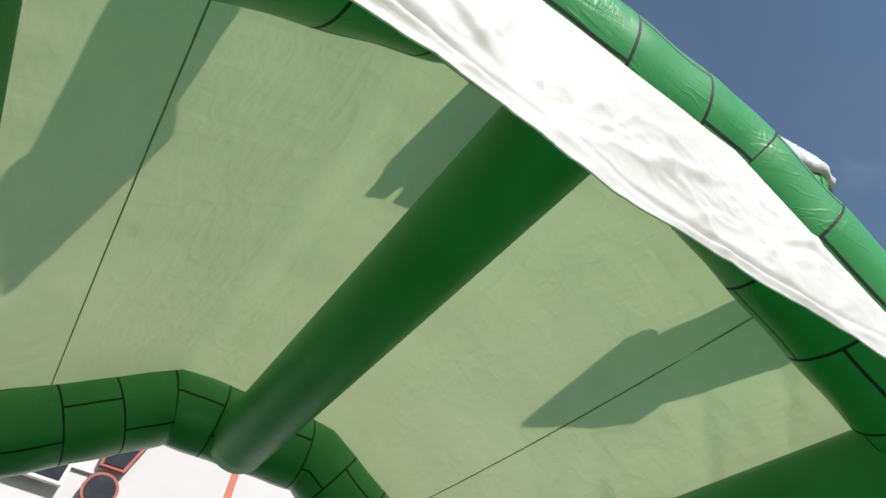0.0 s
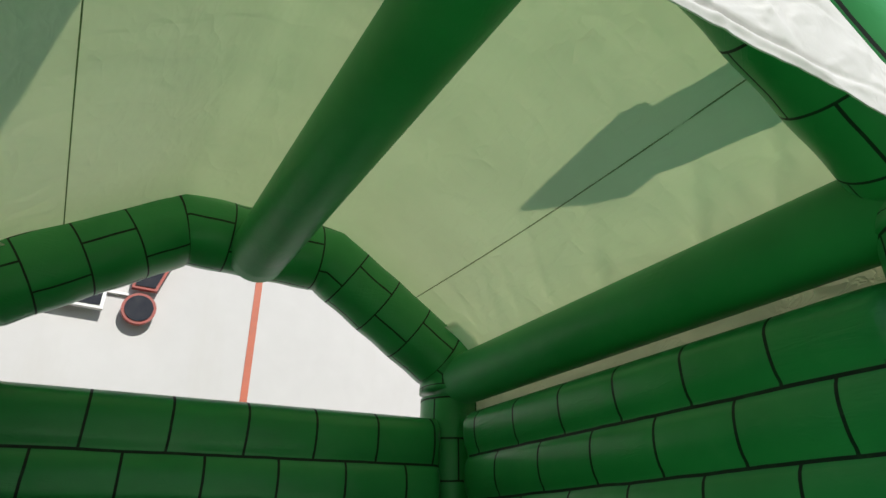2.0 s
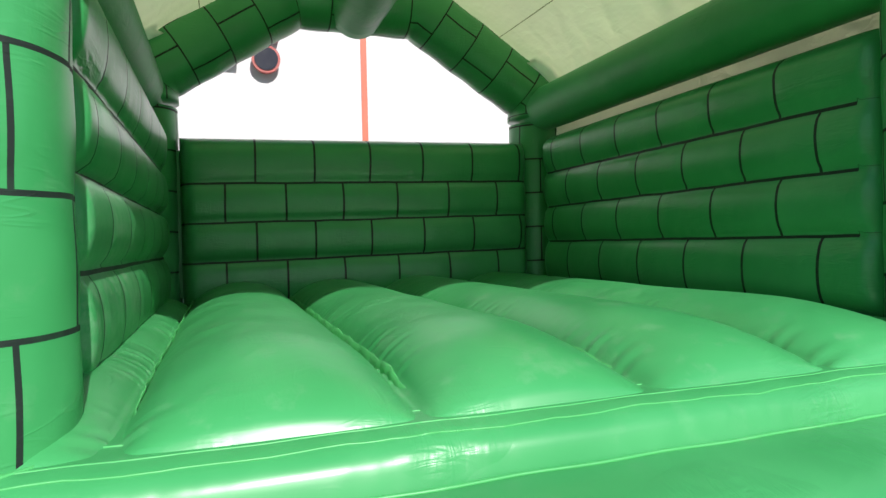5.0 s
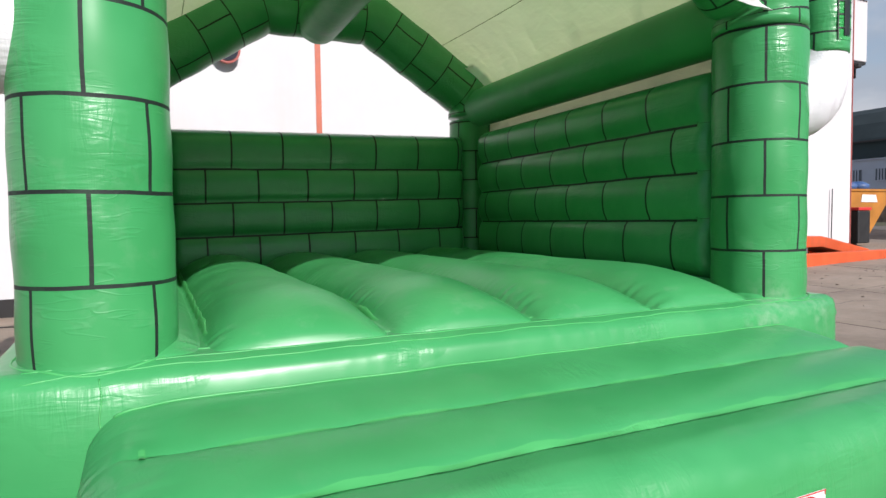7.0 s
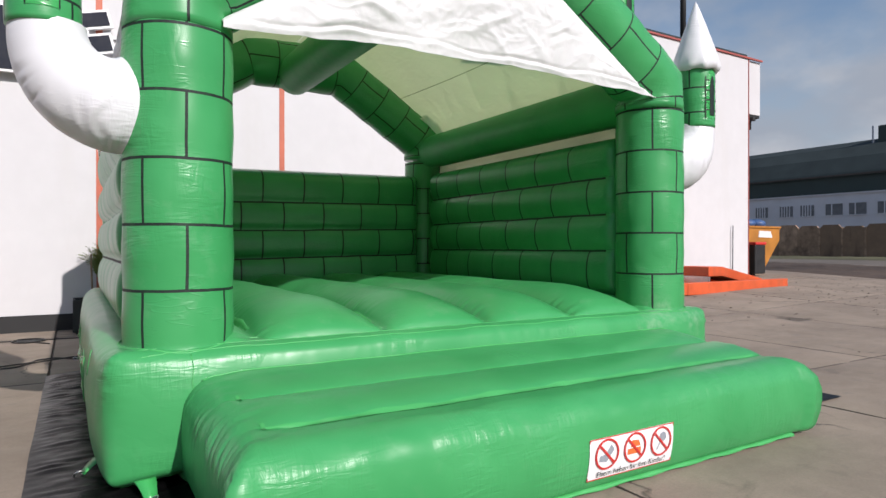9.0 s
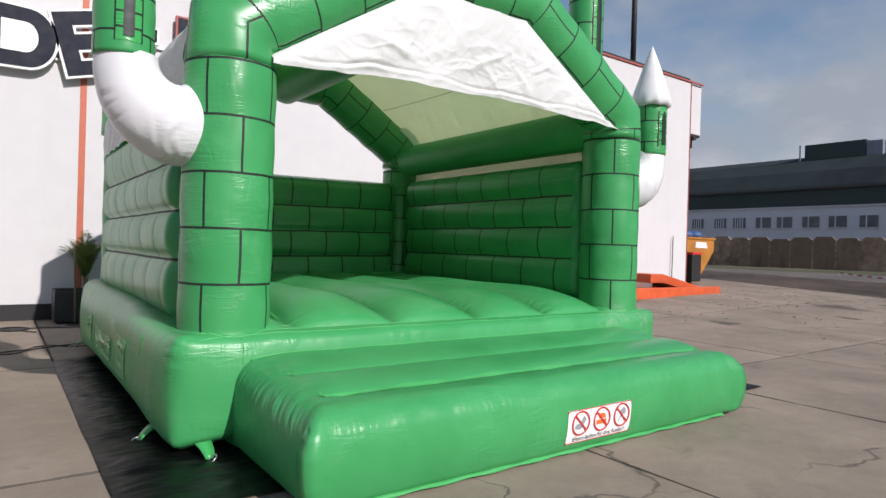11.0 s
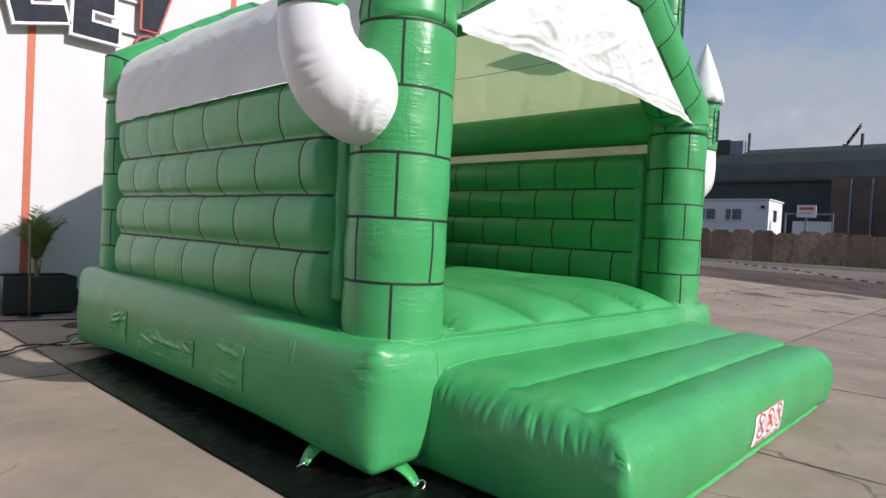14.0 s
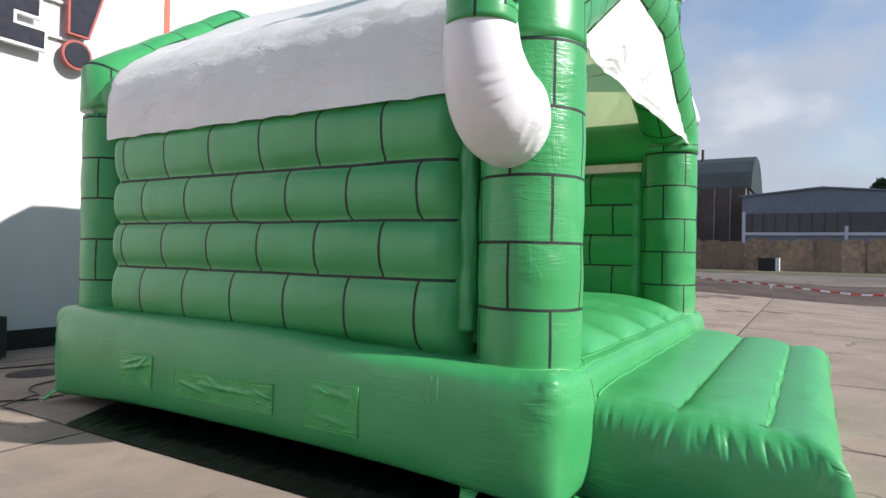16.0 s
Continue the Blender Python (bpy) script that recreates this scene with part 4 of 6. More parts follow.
def roof_panel(sign, label):
    """White sheet from the ridge down to the eave and on as a skirt to the top of the side wall."""
    prof = [(0.0, 4.05), (0.34, 4.03), (0.70, 3.95), (1.32, 3.57), (2.06, 3.10), (2.21, 2.97), (2.30, 2.82), (2.34, 2.62), (2.35, 2.42), (2.36, 2.315)]
    prof = np.array(prof)
    d = np.concatenate([[0], np.cumsum(np.linalg.norm(np.diff(prof, axis=0), axis=1))])
    s = np.linspace(0, d[-1], 64)
    px, pz = np.interp(s, d, prof[:, 0]), np.interp(s, d, prof[:, 1])
    ys = np.linspace(0.94, 4.98, 100)
    A, B = np.meshgrid(np.arange(64), ys, indexing="ij")
    X, Z = px[A] * sign + CX, pz[A].copy()
    sag = np.sin(np.clip((B - 0.94) / 3.83, 0, 1) * math.pi)
    slope = np.clip(1 - np.abs(s[A] - 1.2) / 1.2, 0, 1)
    Z = Z - 0.05 * sag * (slope + 0.5 * (s[A] < 0.6))
    N = rough_noise(np.stack([X * 1.0, B * 0.55, Z], -1), 2.6, 0.020, sign) + rough_noise(np.stack([X * 1.5, B * 3.0, Z], -1), 3.0, 0.004, 9)
    Z = Z + N * (s[A] < 2.3)
    X = X + sign * N * (s[A] >= 1.8)
    pull = np.array([[noise.noise((b * 2.6 + z * 3.4, 7.0 + sign, z * 0.8)) for b, z in zip(rb, rz)] for rb, rz in zip(B, Z)])
    pull = np.clip(1 - np.abs(pull) * 4.5, 0, 1) * np.clip((s[A] - 1.3) / 0.8, 0, 1)
    X = X - sign * 0.016 * pull
    Z = Z - 0.008 * pull
    if sign < 0:                             # the lower edge of that skirt lies close to the wall
        X = X + 0.02 * np.clip((s[A] - s[-1] + 0.25) / 0.25, 0, 1)
    back = np.clip((B - 4.72) / 0.10, 0, 1)
    X = np.where(np.abs(X - CX) > 1.9, CX + (X - CX) * (1 - 0.075 * back), X)
    Z = Z - 0.07 * np.clip((1.20 - B) / 0.22, 0, 1) * (s[A] < 2.3)      # tucked under the front arch
    P = np.stack([X, B, Z], -1)
    cut = int(np.searchsorted(s, 2.62))
    p = link_mesh("roof_panel", sheet(P[:cut + 1]), M_SHEET, castle, label)
    link_mesh("roof_skirt", sheet(P[cut:, :int(np.searchsorted(ys, 4.75 if sign < 0 else 5.0))]), M_SKIRT, castle, "white sheet skirt hanging over the side wall")
    return p


for sg in (-1, 1):
    rp = roof_panel(sg, "thin white roof sheet")
    xm, zm = CX + sg * 1.48, 3.462
    cord("sheet_seam", [(xm, y, zm - 0.036 * math.sin((y - 1.04) / 3.82 * math.pi) - 0.002) for y in np.linspace(1.06, 4.84, 50)], 0.0042, M_STITCH, rp, "sewn seam of the roof sheet")


def creases(P, way, scale, amp, seed, sharp=5.0):
    """Sharp-backed folds that run along one way in the x, z plane."""
    c, d = math.cos(way), math.sin(way)
    out = np.zeros(P.shape[:2])
    for i in range(P.shape[0]):
        for j in range(P.shape[1]):
            x, z = P[i, j, 0], P[i, j, 2]
            u, v = x * c + z * d, -x * d + z * c
            bend = noise.noise((u * 1.3, v * 1.3, seed + 5.0)) * 0.25
            ridge = max(0.0, 1 - sharp * abs(noise.noise((u * scale * 0.35, (v + bend) * scale, seed))))
            keep = smooth01((noise.noise((u * 1.9, v * 1.9, seed + 11.0)) + 0.12) / 0.3)
            out[i, j] = amp * ridge * keep
    return out


def flap_mesh():
    """White gable sheet that hangs in front of the arch, with a folded hem and a loose lower edge."""
    n, m = 250, 76
    xs = np.linspace(-0.70, 2.98, n)
    top = np.interp(xs, [-0.70, 0.58, 1.68, 2.98], [2.66, 3.48, 3.48, 2.66])
    q = (xs + 0.70) / 3.68
    low = 2.585 + 0.05 * q + 0.112 * np.sin(q * math.pi) ** 0.8 + 0.007 * np.sin(xs * 5.0) + 0.003 * np.sin(xs * 15.0)
    low = low + np.array([0.008 * noise.noise((x * 7.0, 3.0, 1.0)) for x in xs])
    T = np.linspace(0, 1, m) ** 1.25
    high = np.maximum(top, low + 0.01)
    Z = low[:, None] + (high - low)[:, None] * T[None]
    Xg = np.broadcast_to(xs[:, None], Z.shape)
    Yg = 0.60 + 0.115 * (np.sin(q * math.pi)[:, None] ** 0.7) * (1 - T[None]) + 0.065 * T[None] ** 2
    P = np.stack([Xg, Yg, Z], -1)
    loose = 1 - T[None] ** 3
    flat = P.copy()
    P[..., 1] += rough_noise(flat, 1.6, 0.04, 3.0) * loose
    loose = loose * (0.30 + 0.70 * np.clip((Z - low[:, None]) / 0.22, 0, 1))
    for way, scale, amp, seed in ((0.45, 3.2, 0.020, 1.0), (-0.55, 3.6, 0.016, 2.0), (1.25, 3.0, 0.012, 3.0), (0.1, 6.0, 0.007, 4.0), (-0.9, 7.0, 0.006, 6.0), (0.7, 11.0, 0.006, 7.0), (-0.3, 12.0, 0.006, 8.0), (1.4, 10.0, 0.005, 9.0)):
        P[..., 1] -= creases(flat, way, scale, amp, seed) * loose
    # hem: a doubled strip along the lower edge, its upper edge standing off in waves
    rise = Z - low[:, None]
    line = 0.075 + 0.016 * np.sin(Xg * 3.1) + 0.010 * np.sin(Xg * 8.3 + 1.0)
    gap = np.exp(-((rise - line) / 0.014) ** 2)
    lip = np.exp(-((rise - line + 0.030) / 0.018) ** 2)
    wave = 0.65 + 0.35 * np.sin(Xg * 4.7 + 0.6)
    P[..., 1] += (0.018 * gap - 0.010 * lip) * wave
    return sheet(P)


flap = link_mesh("gable_flap", flap_mesh(), M_FLAP, castle, "crumpled white gable sheet hanging in the front arch")
flap.modifiers.new("thickness", "SOLIDIFY").thickness = 0.006


def window_part(x, y, r, z0, z1, ang, half, parent):
    """A painted lancet window on a turret: dark pane and pale surround laid on the round wall."""
    def strip(name, a0, a1, b0, b1, lift, mat, arched):
        aa = np.linspace(a0, a1, 9)
        zz = np.linspace(b0, b1, 9)
        A, Z = np.meshgrid(aa, zz, indexing="ij")
        if arched:
            q = (A - (a0 + a1) / 2) / ((a1 - a0) / 2)
            Z = b0 + (Z - b0) * (1 - 0.28 * q * q)
        R = r + lift
        return link_mesh(name, sheet(np.stack([x + R * np.cos(A), y + R * np.sin(A), Z], -1)), mat, win)
    win = new("turret_window")
    win.parent = parent
    c = radians(ang)
    strip("surround", c - half * 1.9, c + half * 1.9, z0 - 0.03, z1 + 0.05, 0.004, M_PATCH, True)
    strip("pane", c - half * 0.75, c + half * 0.75, z0, z1 - 0.02, 0.010, M_INK, True)
    for k in (-1, 1):
        for j in range(4):
            zz = z0 + (z1 - z0) * (j + 0.5) / 4.2
            strip("painted_line", c + k * half * 1.9 - 0.0, c + k * half * 0.75, zz, zz + 0.010, 0.008, M_INK, False)
        strip("painted_line", c + k * half * 1.9 - 0.02, c + k * half * 1.9 + 0.02, z0 - 0.03, z1 - 0.02, 0.009, M_INK, False)
    return win


def turret(x, y, z0, z1, tip, r, ang, parent_name="turret"):
    t = link_mesh("turret", upright(x, y, [(z, r * (1 + 0.01 * math.sin(z * 30))) for z in np.linspace(z0, z1, 24)], 40, 20, 1.14, z0 - 0.10), M_TURRET, castle, "green turret with painted window and masonry lines")
    # white cone with a gathered rim
    seg, nz = 48, 22
    a = np.linspace(0, 2 * math.pi, seg, endpoint=False)
    prof = [(z1 - 0.02, r * 0.9), (z1 - 0.035, r * 1.16), (z1 + 0.02, r * 1.26), (z1 + 0.08, r * 1.20)]
    prof += [(z1 + 0.08 + (tip - z1 - 0.08) * q, r * 1.20 * (1 - q) ** 0.92 + 0.004) for q in np.linspace(0.06, 1, nz)]
    pr = np.array(prof)
    A, Z = np.meshgrid(a, pr[:, 0], indexing="ij")
    low = np.exp(-((Z - z1 + 0.0) / 0.05) ** 2)
    R = pr[:, 1][None] * (1 + 0.045 * low * np.sin(A * 11) + 0.02 * low * np.sin(A * 17))
    Z = Z + 0.012 * low * np.sin(A * 7)
    link_mesh("cone_roof", sheet(np.stack([x + R * np.cos(A), y + R * np.sin(A), Z], -1), close_u=True, caps=True), M_WHITE, t, "white inflated cone")
    window_part(x, y, r, z0 + 0.10, z1 - 0.08, ang, 0.22, t)
    return t


def elbow(px, sgn, y):
    """White bent tube from the pillar's side up to the turret."""
    pts = []
    cx0, cz0, z0, rb = px + sgn * 0.33, 2.50, 2.13, 0.345
    for q in np.linspace(0, 1, 24):
        pts.append((px + sgn * (0.215 + 0.115 * q), y, z0))
    for a in np.linspace(0, 90, 90)[1:]:
        pts.append((cx0 + sgn * rb * math.sin(radians(a)), y, cz0 - (cz0 - z0) * math.cos(radians(a))))
    for q in np.linspace(0, 1, 6)[1:]:
        pts.append((cx0 + sgn * rb, y, cz0 + 0.03 * q))
    n = len(pts)
    rad = np.interp(np.linspace(0, 1, n), [0, 0.22, 0.5, 0.8, 1], [0.270, 0.274, 0.242, 0.200, 0.182])
    me = tube(pts, rad, 72)
    for v in me.vertices:
        x, yy, z = v.co
        low = smooth01((2.25 - z) / 0.25) * (0.3 + 0.7 * smooth01((y - yy) / 0.2))
        k = 0.010 * low * noise.noise((x * 17 * sgn + 2 * noise.noise((x * 4, yy * 4, z * 4)), yy * 3, z * 7))
        v.co.z += k
        pinch = 1 - 0.24 * (1 - float(smooth01(((x - px) * sgn - 0.20) / 0.28)))      # narrower where it is sewn to the pillar
        v.co.y = y + (yy - y) * pinch + k * 0.8
        # notches pulled in along the outer seam
        ang = math.atan2(cz0 - z, (x - cx0) * sgn)
        out_r = math.hypot(cz0 - z, x - cx0) - 0.42
        seam = math.exp(-((yy - y + 0.09) / 0.075) ** 2) * float(smooth01(out_r / 0.10))
        n1 = noise.noise((ang * 6.5, 3.0 + sgn, 0.0))
        cut = 0.007 * seam * max(0.0, 1 - abs(n1) * 7.0) * float(smooth01(noise.noise((ang * 2.3, 9.0, sgn)) * 3 + 0.4))
        v.co.x -= sgn * cut * math.cos(ang)
        v.co.z += cut * math.sin(ang)
    el = link_mesh("elbow", me, M_WHITE, castle, "white inflated elbow tube")
    return el


elbow(FLP[0] + 0.02, -1, 0.87)
elbow(FRP[0], 1, 0.89)
turret(-1.575, 0.86, 2.50, 3.08, 3.76, 0.178, 270)
turret(3.875, 0.87, 2.50, 3.08, 3.76, 0.178, 270)
turret(-0.37, 0.88, 3.10, 4.26, 4.96, 0.178, 270)
turret(2.74, 0.88, 3.10, 4.22, 4.90, 0.178, 270)
# stump on the crown of the arch, with a notched top
mid = link_mesh("crown_turret", upright(1.0, 0.88, [(z, 0.17) for z in np.linspace(3.8, 4.70, 20)], 40, 20, 1.14, 3.7), M_TURRET, castle, "green crown turret with painted masonry lines")
for k in range(4):
    a = radians(45 + 90 * k)
    block("merlon", 1.0 + 0.11 * math.cos(a) - 0.06, 0.88 + 0.11 * math.sin(a) - 0.06, 4.68, 1.0 + 0.11 * math.cos(a) + 0.06, 0.88 + 0.11 * math.sin(a) + 0.06, 4.82, M_GREEN, mid, bevel=0.02)


def anchor(x, y, dx, dy):
    """A green strap with a steel ring, reaching from the foot of the base to the ground."""
    L = math.hypot(dx, dy)
    ux, uy = dx / L, dy / L
    sx, sy = -uy, ux
    rows = []
    for q in np.linspace(0, 1, 8):
        w = 0.055 - 0.025 * q
        z = 0.105 - 0.075 * q + 0.012 * math.sin(q * math.pi)
        rows.append([(x + dx * q + sx * w * k, y + dy * q + sy * w * k, z) for k in (-1, 1)])
    me = sheet(np.array(rows))
    st = link_mesh("anchor_strap", me, M_PATCH, castle, "green anchor strap")
    st.modifiers.new("thickness", "SOLIDIFY").thickness = 0.008
    a = np.linspace(0, 2 * math.pi, 20, endpoint=False)
    cord("steel_ring", [(x + dx * 1.15 + ux * 0.025 * math.cos(t) + sx * 0.025 * math.sin(t), y + dy * 1.15 + uy * 0.025 * math.cos(t) + sy * 0.025 * math.sin(t), 0.03 + 0.02 * math.sin(t)) for t in a], 0.005, M_STEEL, st, "steel ring", True)


anchor(-1.30, 1.02, -0.10, -0.02)
anchor(-1.12, 0.50, 0.02, -0.12)
anchor(-1.30, 5.20, -0.10, 0.02)
anchor(3.60, 1.02, 0.12, -0.02)

bs = [(BX0 + 0.05, BY0 + 0.05), (BX1 - 0.05, BY0 + 0.05), (BX1 - 0.05, BY1 - 0.05), (BX0 + 0.05, BY1 - 0.05)]
loop_ = []
for (xa, ya), (xb, yb) in zip(bs, bs[1:] + bs[:1]):
    for q in np.linspace(0, 1, 40)[:-1]:
        loop_.append((xa + (xb - xa) * q, ya + (yb - ya) * q, 0.045 + foot_rise(xa + (xb - xa) * q, ya + (yb - ya) * q) + 0.004 * math.sin(q * 90)))
cord("foot_seam", loop_, 0.010, M_SEAM, base, "pale green bottom seam", True)

# welded patches on the side of the base, with a raised welded edge
def on_side(y, z, lift):
    return (near_mean(BASE_LEFT, (1, 2), (y, z), 0) - lift, y, z)


def patch(y0, y1, z0, z1, creases, sides="tblr"):
    ys, zs = np.linspace(y0, y1, 60), np.linspace(z0, z1, 26)
    A, B = np.meshgrid(ys, zs, indexing="ij")
    Xs = np.array([[on_side(a, b, 0.004)[0] for a, b in zip(ra, rb)] for ra, rb in zip(A, B)])
    for ya, za, yb, zb, w in creases:         # pulled creases, from point to point in parts of the patch
        ya, yb, za, zb = y0 + (y1 - y0) * ya, y0 + (y1 - y0) * yb, z0 + (z1 - z0) * za, z0 + (z1 - z0) * zb
        L = math.hypot(yb - ya, zb - za)
        u = ((A - ya) * (yb - ya) + (B - za) * (zb - za)) / L / L
        d = ((A - ya) * (zb - za) - (B - za) * (yb - ya)) / L
        Xs = Xs - 0.011 * np.exp(-(d / w) ** 2) * np.clip(np.sin(np.clip(u, 0, 1) * math.pi), 0, 1) ** 0.6
    Xs = Xs + rough_noise(np.stack([A, B, A], -1), 11, 0.0016)
    p = link_mesh("side_patch", sheet(np.stack([Xs, A, B], -1)), M_PATCH, castle, "creased green welded patch")
    runs = {"t": [(y, z1) for y in np.linspace(y0, y1, 30)], "b": [(y, z0) for y in np.linspace(y0, y1, 30)], "l": [(y1, z) for z in np.linspace(z0, z1, 12)], "r": [(y0, z) for z in np.linspace(z0, z1, 12)]}
    for k in sides:
        cord("patch_edge", [on_side(y, z, 0.005) for y, z in runs[k]], 0.0030, M_SEAM, p, "pale welded edge")


patch(3.72, 4.13, 0.31, 0.56, ((0.0, 0.75, 1.0, 0.45, 0.012), (0.15, 0.95, 0.5, 0.45, 0.010), (0.3, 0.9, 0.95, 0.6, 0.008)), "rt")
patch(2.44, 3.45, 0.31, 0.50, ((0.15, 0.55, 0.75, 0.60, 0.012), (0.45, 0.45, 0.65, 0.9, 0.011), (0.65, 0.3, 0.95, 0.55, 0.010), (0.02, 0.5, 0.16, 0.7, 0.009)))
patch(1.74, 2.16, 0.28, 0.575, ((0.1, 0.75, 0.9, 0.85, 0.010), (0.5, 0.72, 0.72, 0.9, 0.009), (0.15, 0.2, 0.8, 0.28, 0.010)), "rtb")

# short upright welds on the base
BASE_FRONT = BASE_V[BASE_V[:, 1] < BY0 + 0.03]
cord("upright_weld", [(-0.885 + 0.004 * math.sin(z * 40), near_mean(BASE_FRONT, (0, 2), (-0.885, z), 1) - 0.001, z) for z in np.linspace(0.44, 0.735, 20)], 0.0035, M_SEAM, base, "pale green welded seam")
for y in (1.21, 1.25):
    cord("upright_weld", [on_side(y + 0.01 * math.sin(z * 9), z, 0.001) for z in np.linspace(0.55, 0.70, 14)], 0.0026, M_PATCH, base, "green welded seam")

# warning sticker on the front of the step
sticker = empty("warning_sticker", "white warning sticker with three red prohibition circles on the entry step", "sticker", at=(0, 0, 0))


def on_step(u, v, lift):
    """A place on the front of the step: u metres along, v metres up the face."""
    x, z = 0.878 + u, 0.082 + v * 0.97
    return (x, near_mean(STEP_FRONT, (0, 2), (x, z), 1) - lift, z)


def stuck(name, loops, mat, lift, label=""):
    """Flat printed shapes laid on the step's face; each loop is a list of (u, v)."""
    bm = bmesh.new()
    for lp in loops:
        if isinstance(lp, tuple):        # outer and inner ring
            o = [bm.verts.new(on_step(u, v, lift)) for u, v in lp[0]]
            i = [bm.verts.new(on_step(u, v, lift)) for u, v in lp[1]]
            for k in range(len(o)):
                k2 = (k + 1) % len(o)
                bm.faces.new((o[k], o[k2], i[k2], i[k]))
        else:
            bm.faces.new([bm.verts.new(on_step(u, v, lift)) for u, v in lp])
    return part(name, bm, mat, sticker, label)


def ring(cu, cv, r, n=32):
    return [(cu + r * math.cos(2 * math.pi * k / n), cv + r * math.sin(2 * math.pi * k / n)) for k in range(n)]


W, H = 0.664, 0.235
bm = bmesh.new()
for i in range(12):
    a, b = W * i / 12, W * (i + 1) / 12
    for j in range(6):
        c, d = H * j / 6, H * (j + 1) / 6
        bm.faces.new([bm.verts.new(on_step(u, v, 0.004)) for u, v in ((a, c), (b, c), (b, d), (a, d))])
bmesh.ops.remove_doubles(bm, verts=bm.verts, dist=0.0005)
part("sticker_sheet", bm, M_STICKER, sticker)
fr = 0.006
stuck("border", [[(0, 0), (W, 0), (W, fr), (0, fr)], [(0, H - fr), (W, H - fr), (W, H), (0, H)], [(0, 0), (fr, 0), (fr, H), (0, H)], [(W - fr, 0), (W, 0), (W, H), (W - fr, H)]], M_STICKRED, 0.007)
for n_, cu in enumerate((0.125, 0.34, 0.555)):
    cv = 0.140
    if n_ == 0:
        stuck("shoe_picture", [[(cu - 0.055, cv - 0.035), (cu + 0.0, cv - 0.045), (cu + 0.055, cv + 0.02), (cu + 0.03, cv + 0.05), (cu - 0.01, cv + 0.0), (cu - 0.05, cv - 0.005)]], M_STICKGREY, 0.006)
    elif n_ == 1:
        stuck("food_picture", [[(cu - 0.055, cv - 0.035), (cu + 0.05, cv - 0.035), (cu + 0.05, cv - 0.002), (cu - 0.055, cv - 0.002)], [(cu - 0.035, cv + 0.005), (cu + 0.045, cv + 0.005), (cu + 0.03, cv + 0.04), (cu - 0.02, cv + 0.045)]], M_STICKORANGE, 0.006)
    else:
        stuck("sweet_picture", [ring(cu + 0.018, cv + 0.025, 0.028, 14), [(cu - 0.035, cv - 0.045), (cu - 0.028, cv - 0.05), (cu + 0.010, cv + 0.01), (cu + 0.002, cv + 0.012)]], M_STICKGREY, 0.006)
    stuck("prohibition_ring", [(ring(cu, cv, 0.088), ring(cu, cv, 0.076)), [(cu - 0.058, cv + 0.048), (cu + 0.048, cv - 0.058), (cu + 0.058, cv - 0.048), (cu - 0.048, cv + 0.058)]], M_STICKRED, 0.010, "red prohibition ring")
txt = bpy.data.curves.new("words", "FONT")
txt.body = "Eltern haften für ihre Kinder!"
txt.size, txt.align_x = 0.046, "CENTER"
tob = bpy.data.objects.new("words", txt)
scene.collection.objects.link(tob)
me = bpy.data.meshes.new_from_object(tob.evaluated_get(bpy.context.evaluated_depsgraph_get()))
bpy.data.objects.remove(tob)
for v in me.vertices:
    v.co = on_step(W / 2 + v.co.x, 0.016 + v.co.y, 0.010)
link_mesh("words", me, M_INK, sticker, "black printed words", False)


# tarpaulin under the castle
def tarp_mesh():
    xs, ys = np.linspace(-1.68, 4.35, 190), np.linspace(-0.27, 4.50, 220)
    A, B = np.meshgrid(xs, ys, indexing="ij")
    edge = np.minimum.reduce([A + 1.68, 4.35 - A, B + 0.27, 4.50 - B])
    Z = 0.012 + (np.abs(rough_noise(np.stack([A * 0.7, B * 2.4, A * 0], -1), 4.5, 0.026)) + np.abs(rough_noise(np.stack([A * 1.2, B * 2.6, A * 0], -1), 8.0, 0.010)) + 0.003) * np.clip(edge / 0.12, 0.15, 1)
    A = A + rough_noise(np.stack([A, B, A], -1), 1.3, 0.008)
    B = B + 0.35 * np.clip((A + 1.68) / 0.6, 0, 1) * np.clip((B - 3.5) / 1.0, 0, 1) - 0.15 * np.clip((B - 3.5) / 1.0, 0, 1) + rough_noise(np.stack([A, B, A], -1), 1.1, 0.012, 4.0)
    return sheet(np.stack([A, B, Z], -1))


tarp = link_mesh("tarpaulin", tarp_mesh(), M_TARP)
tagged(tarp, "crumpled black tarpaulin spread on the concrete under the castle", "tarpaulin")

# ---- white hall behind the castle ----
WY = 8.47
DX0, DX1, DZ = 4.93, 8.60, 4.30          # loading doorway in the facade, behind the castle


def facade_wall():
    bm = bmesh.new()
    for x0, x1, z0 in ((-40, DX0, 0.10), (DX0 + 0.0005, DX1 - 0.0005, DZ), (DX1, 16.60, 0.10)):
        box(bm, x0, WY, z0, x1, WY + 0.35, 7.18)
    return part("wall_hall_front", bm, M_FACADE)


hall_wall = facade_wall()
tagged(hall_wall, "white rendered hall facade with red stripes", "wall", kind="structure")
side = block("wall_hall_side", 16.25, WY + 0.352, 0.1, 16.60, WY + 30, 7.18, M_FACADE)
tagged(side, "white hall side wall", "wall", kind="structure")
hr = block("roof_hall", -40, WY + 0.02, 7.182, 16.58, WY + 30, 7.30, M_SHED_ROOF)
tagged(hr, "flat dark hall roof", "roof", kind="structure")
for xa, xb in ((-40, DX0), (DX1, 16.61)):
    pl = block("plinth", xa, WY - 0.025, -0.03, xb, WY - 0.002, 0.26, M_PLINTH)
    tagged(pl, "black painted plinth along the facade", "plinth", kind="structure")
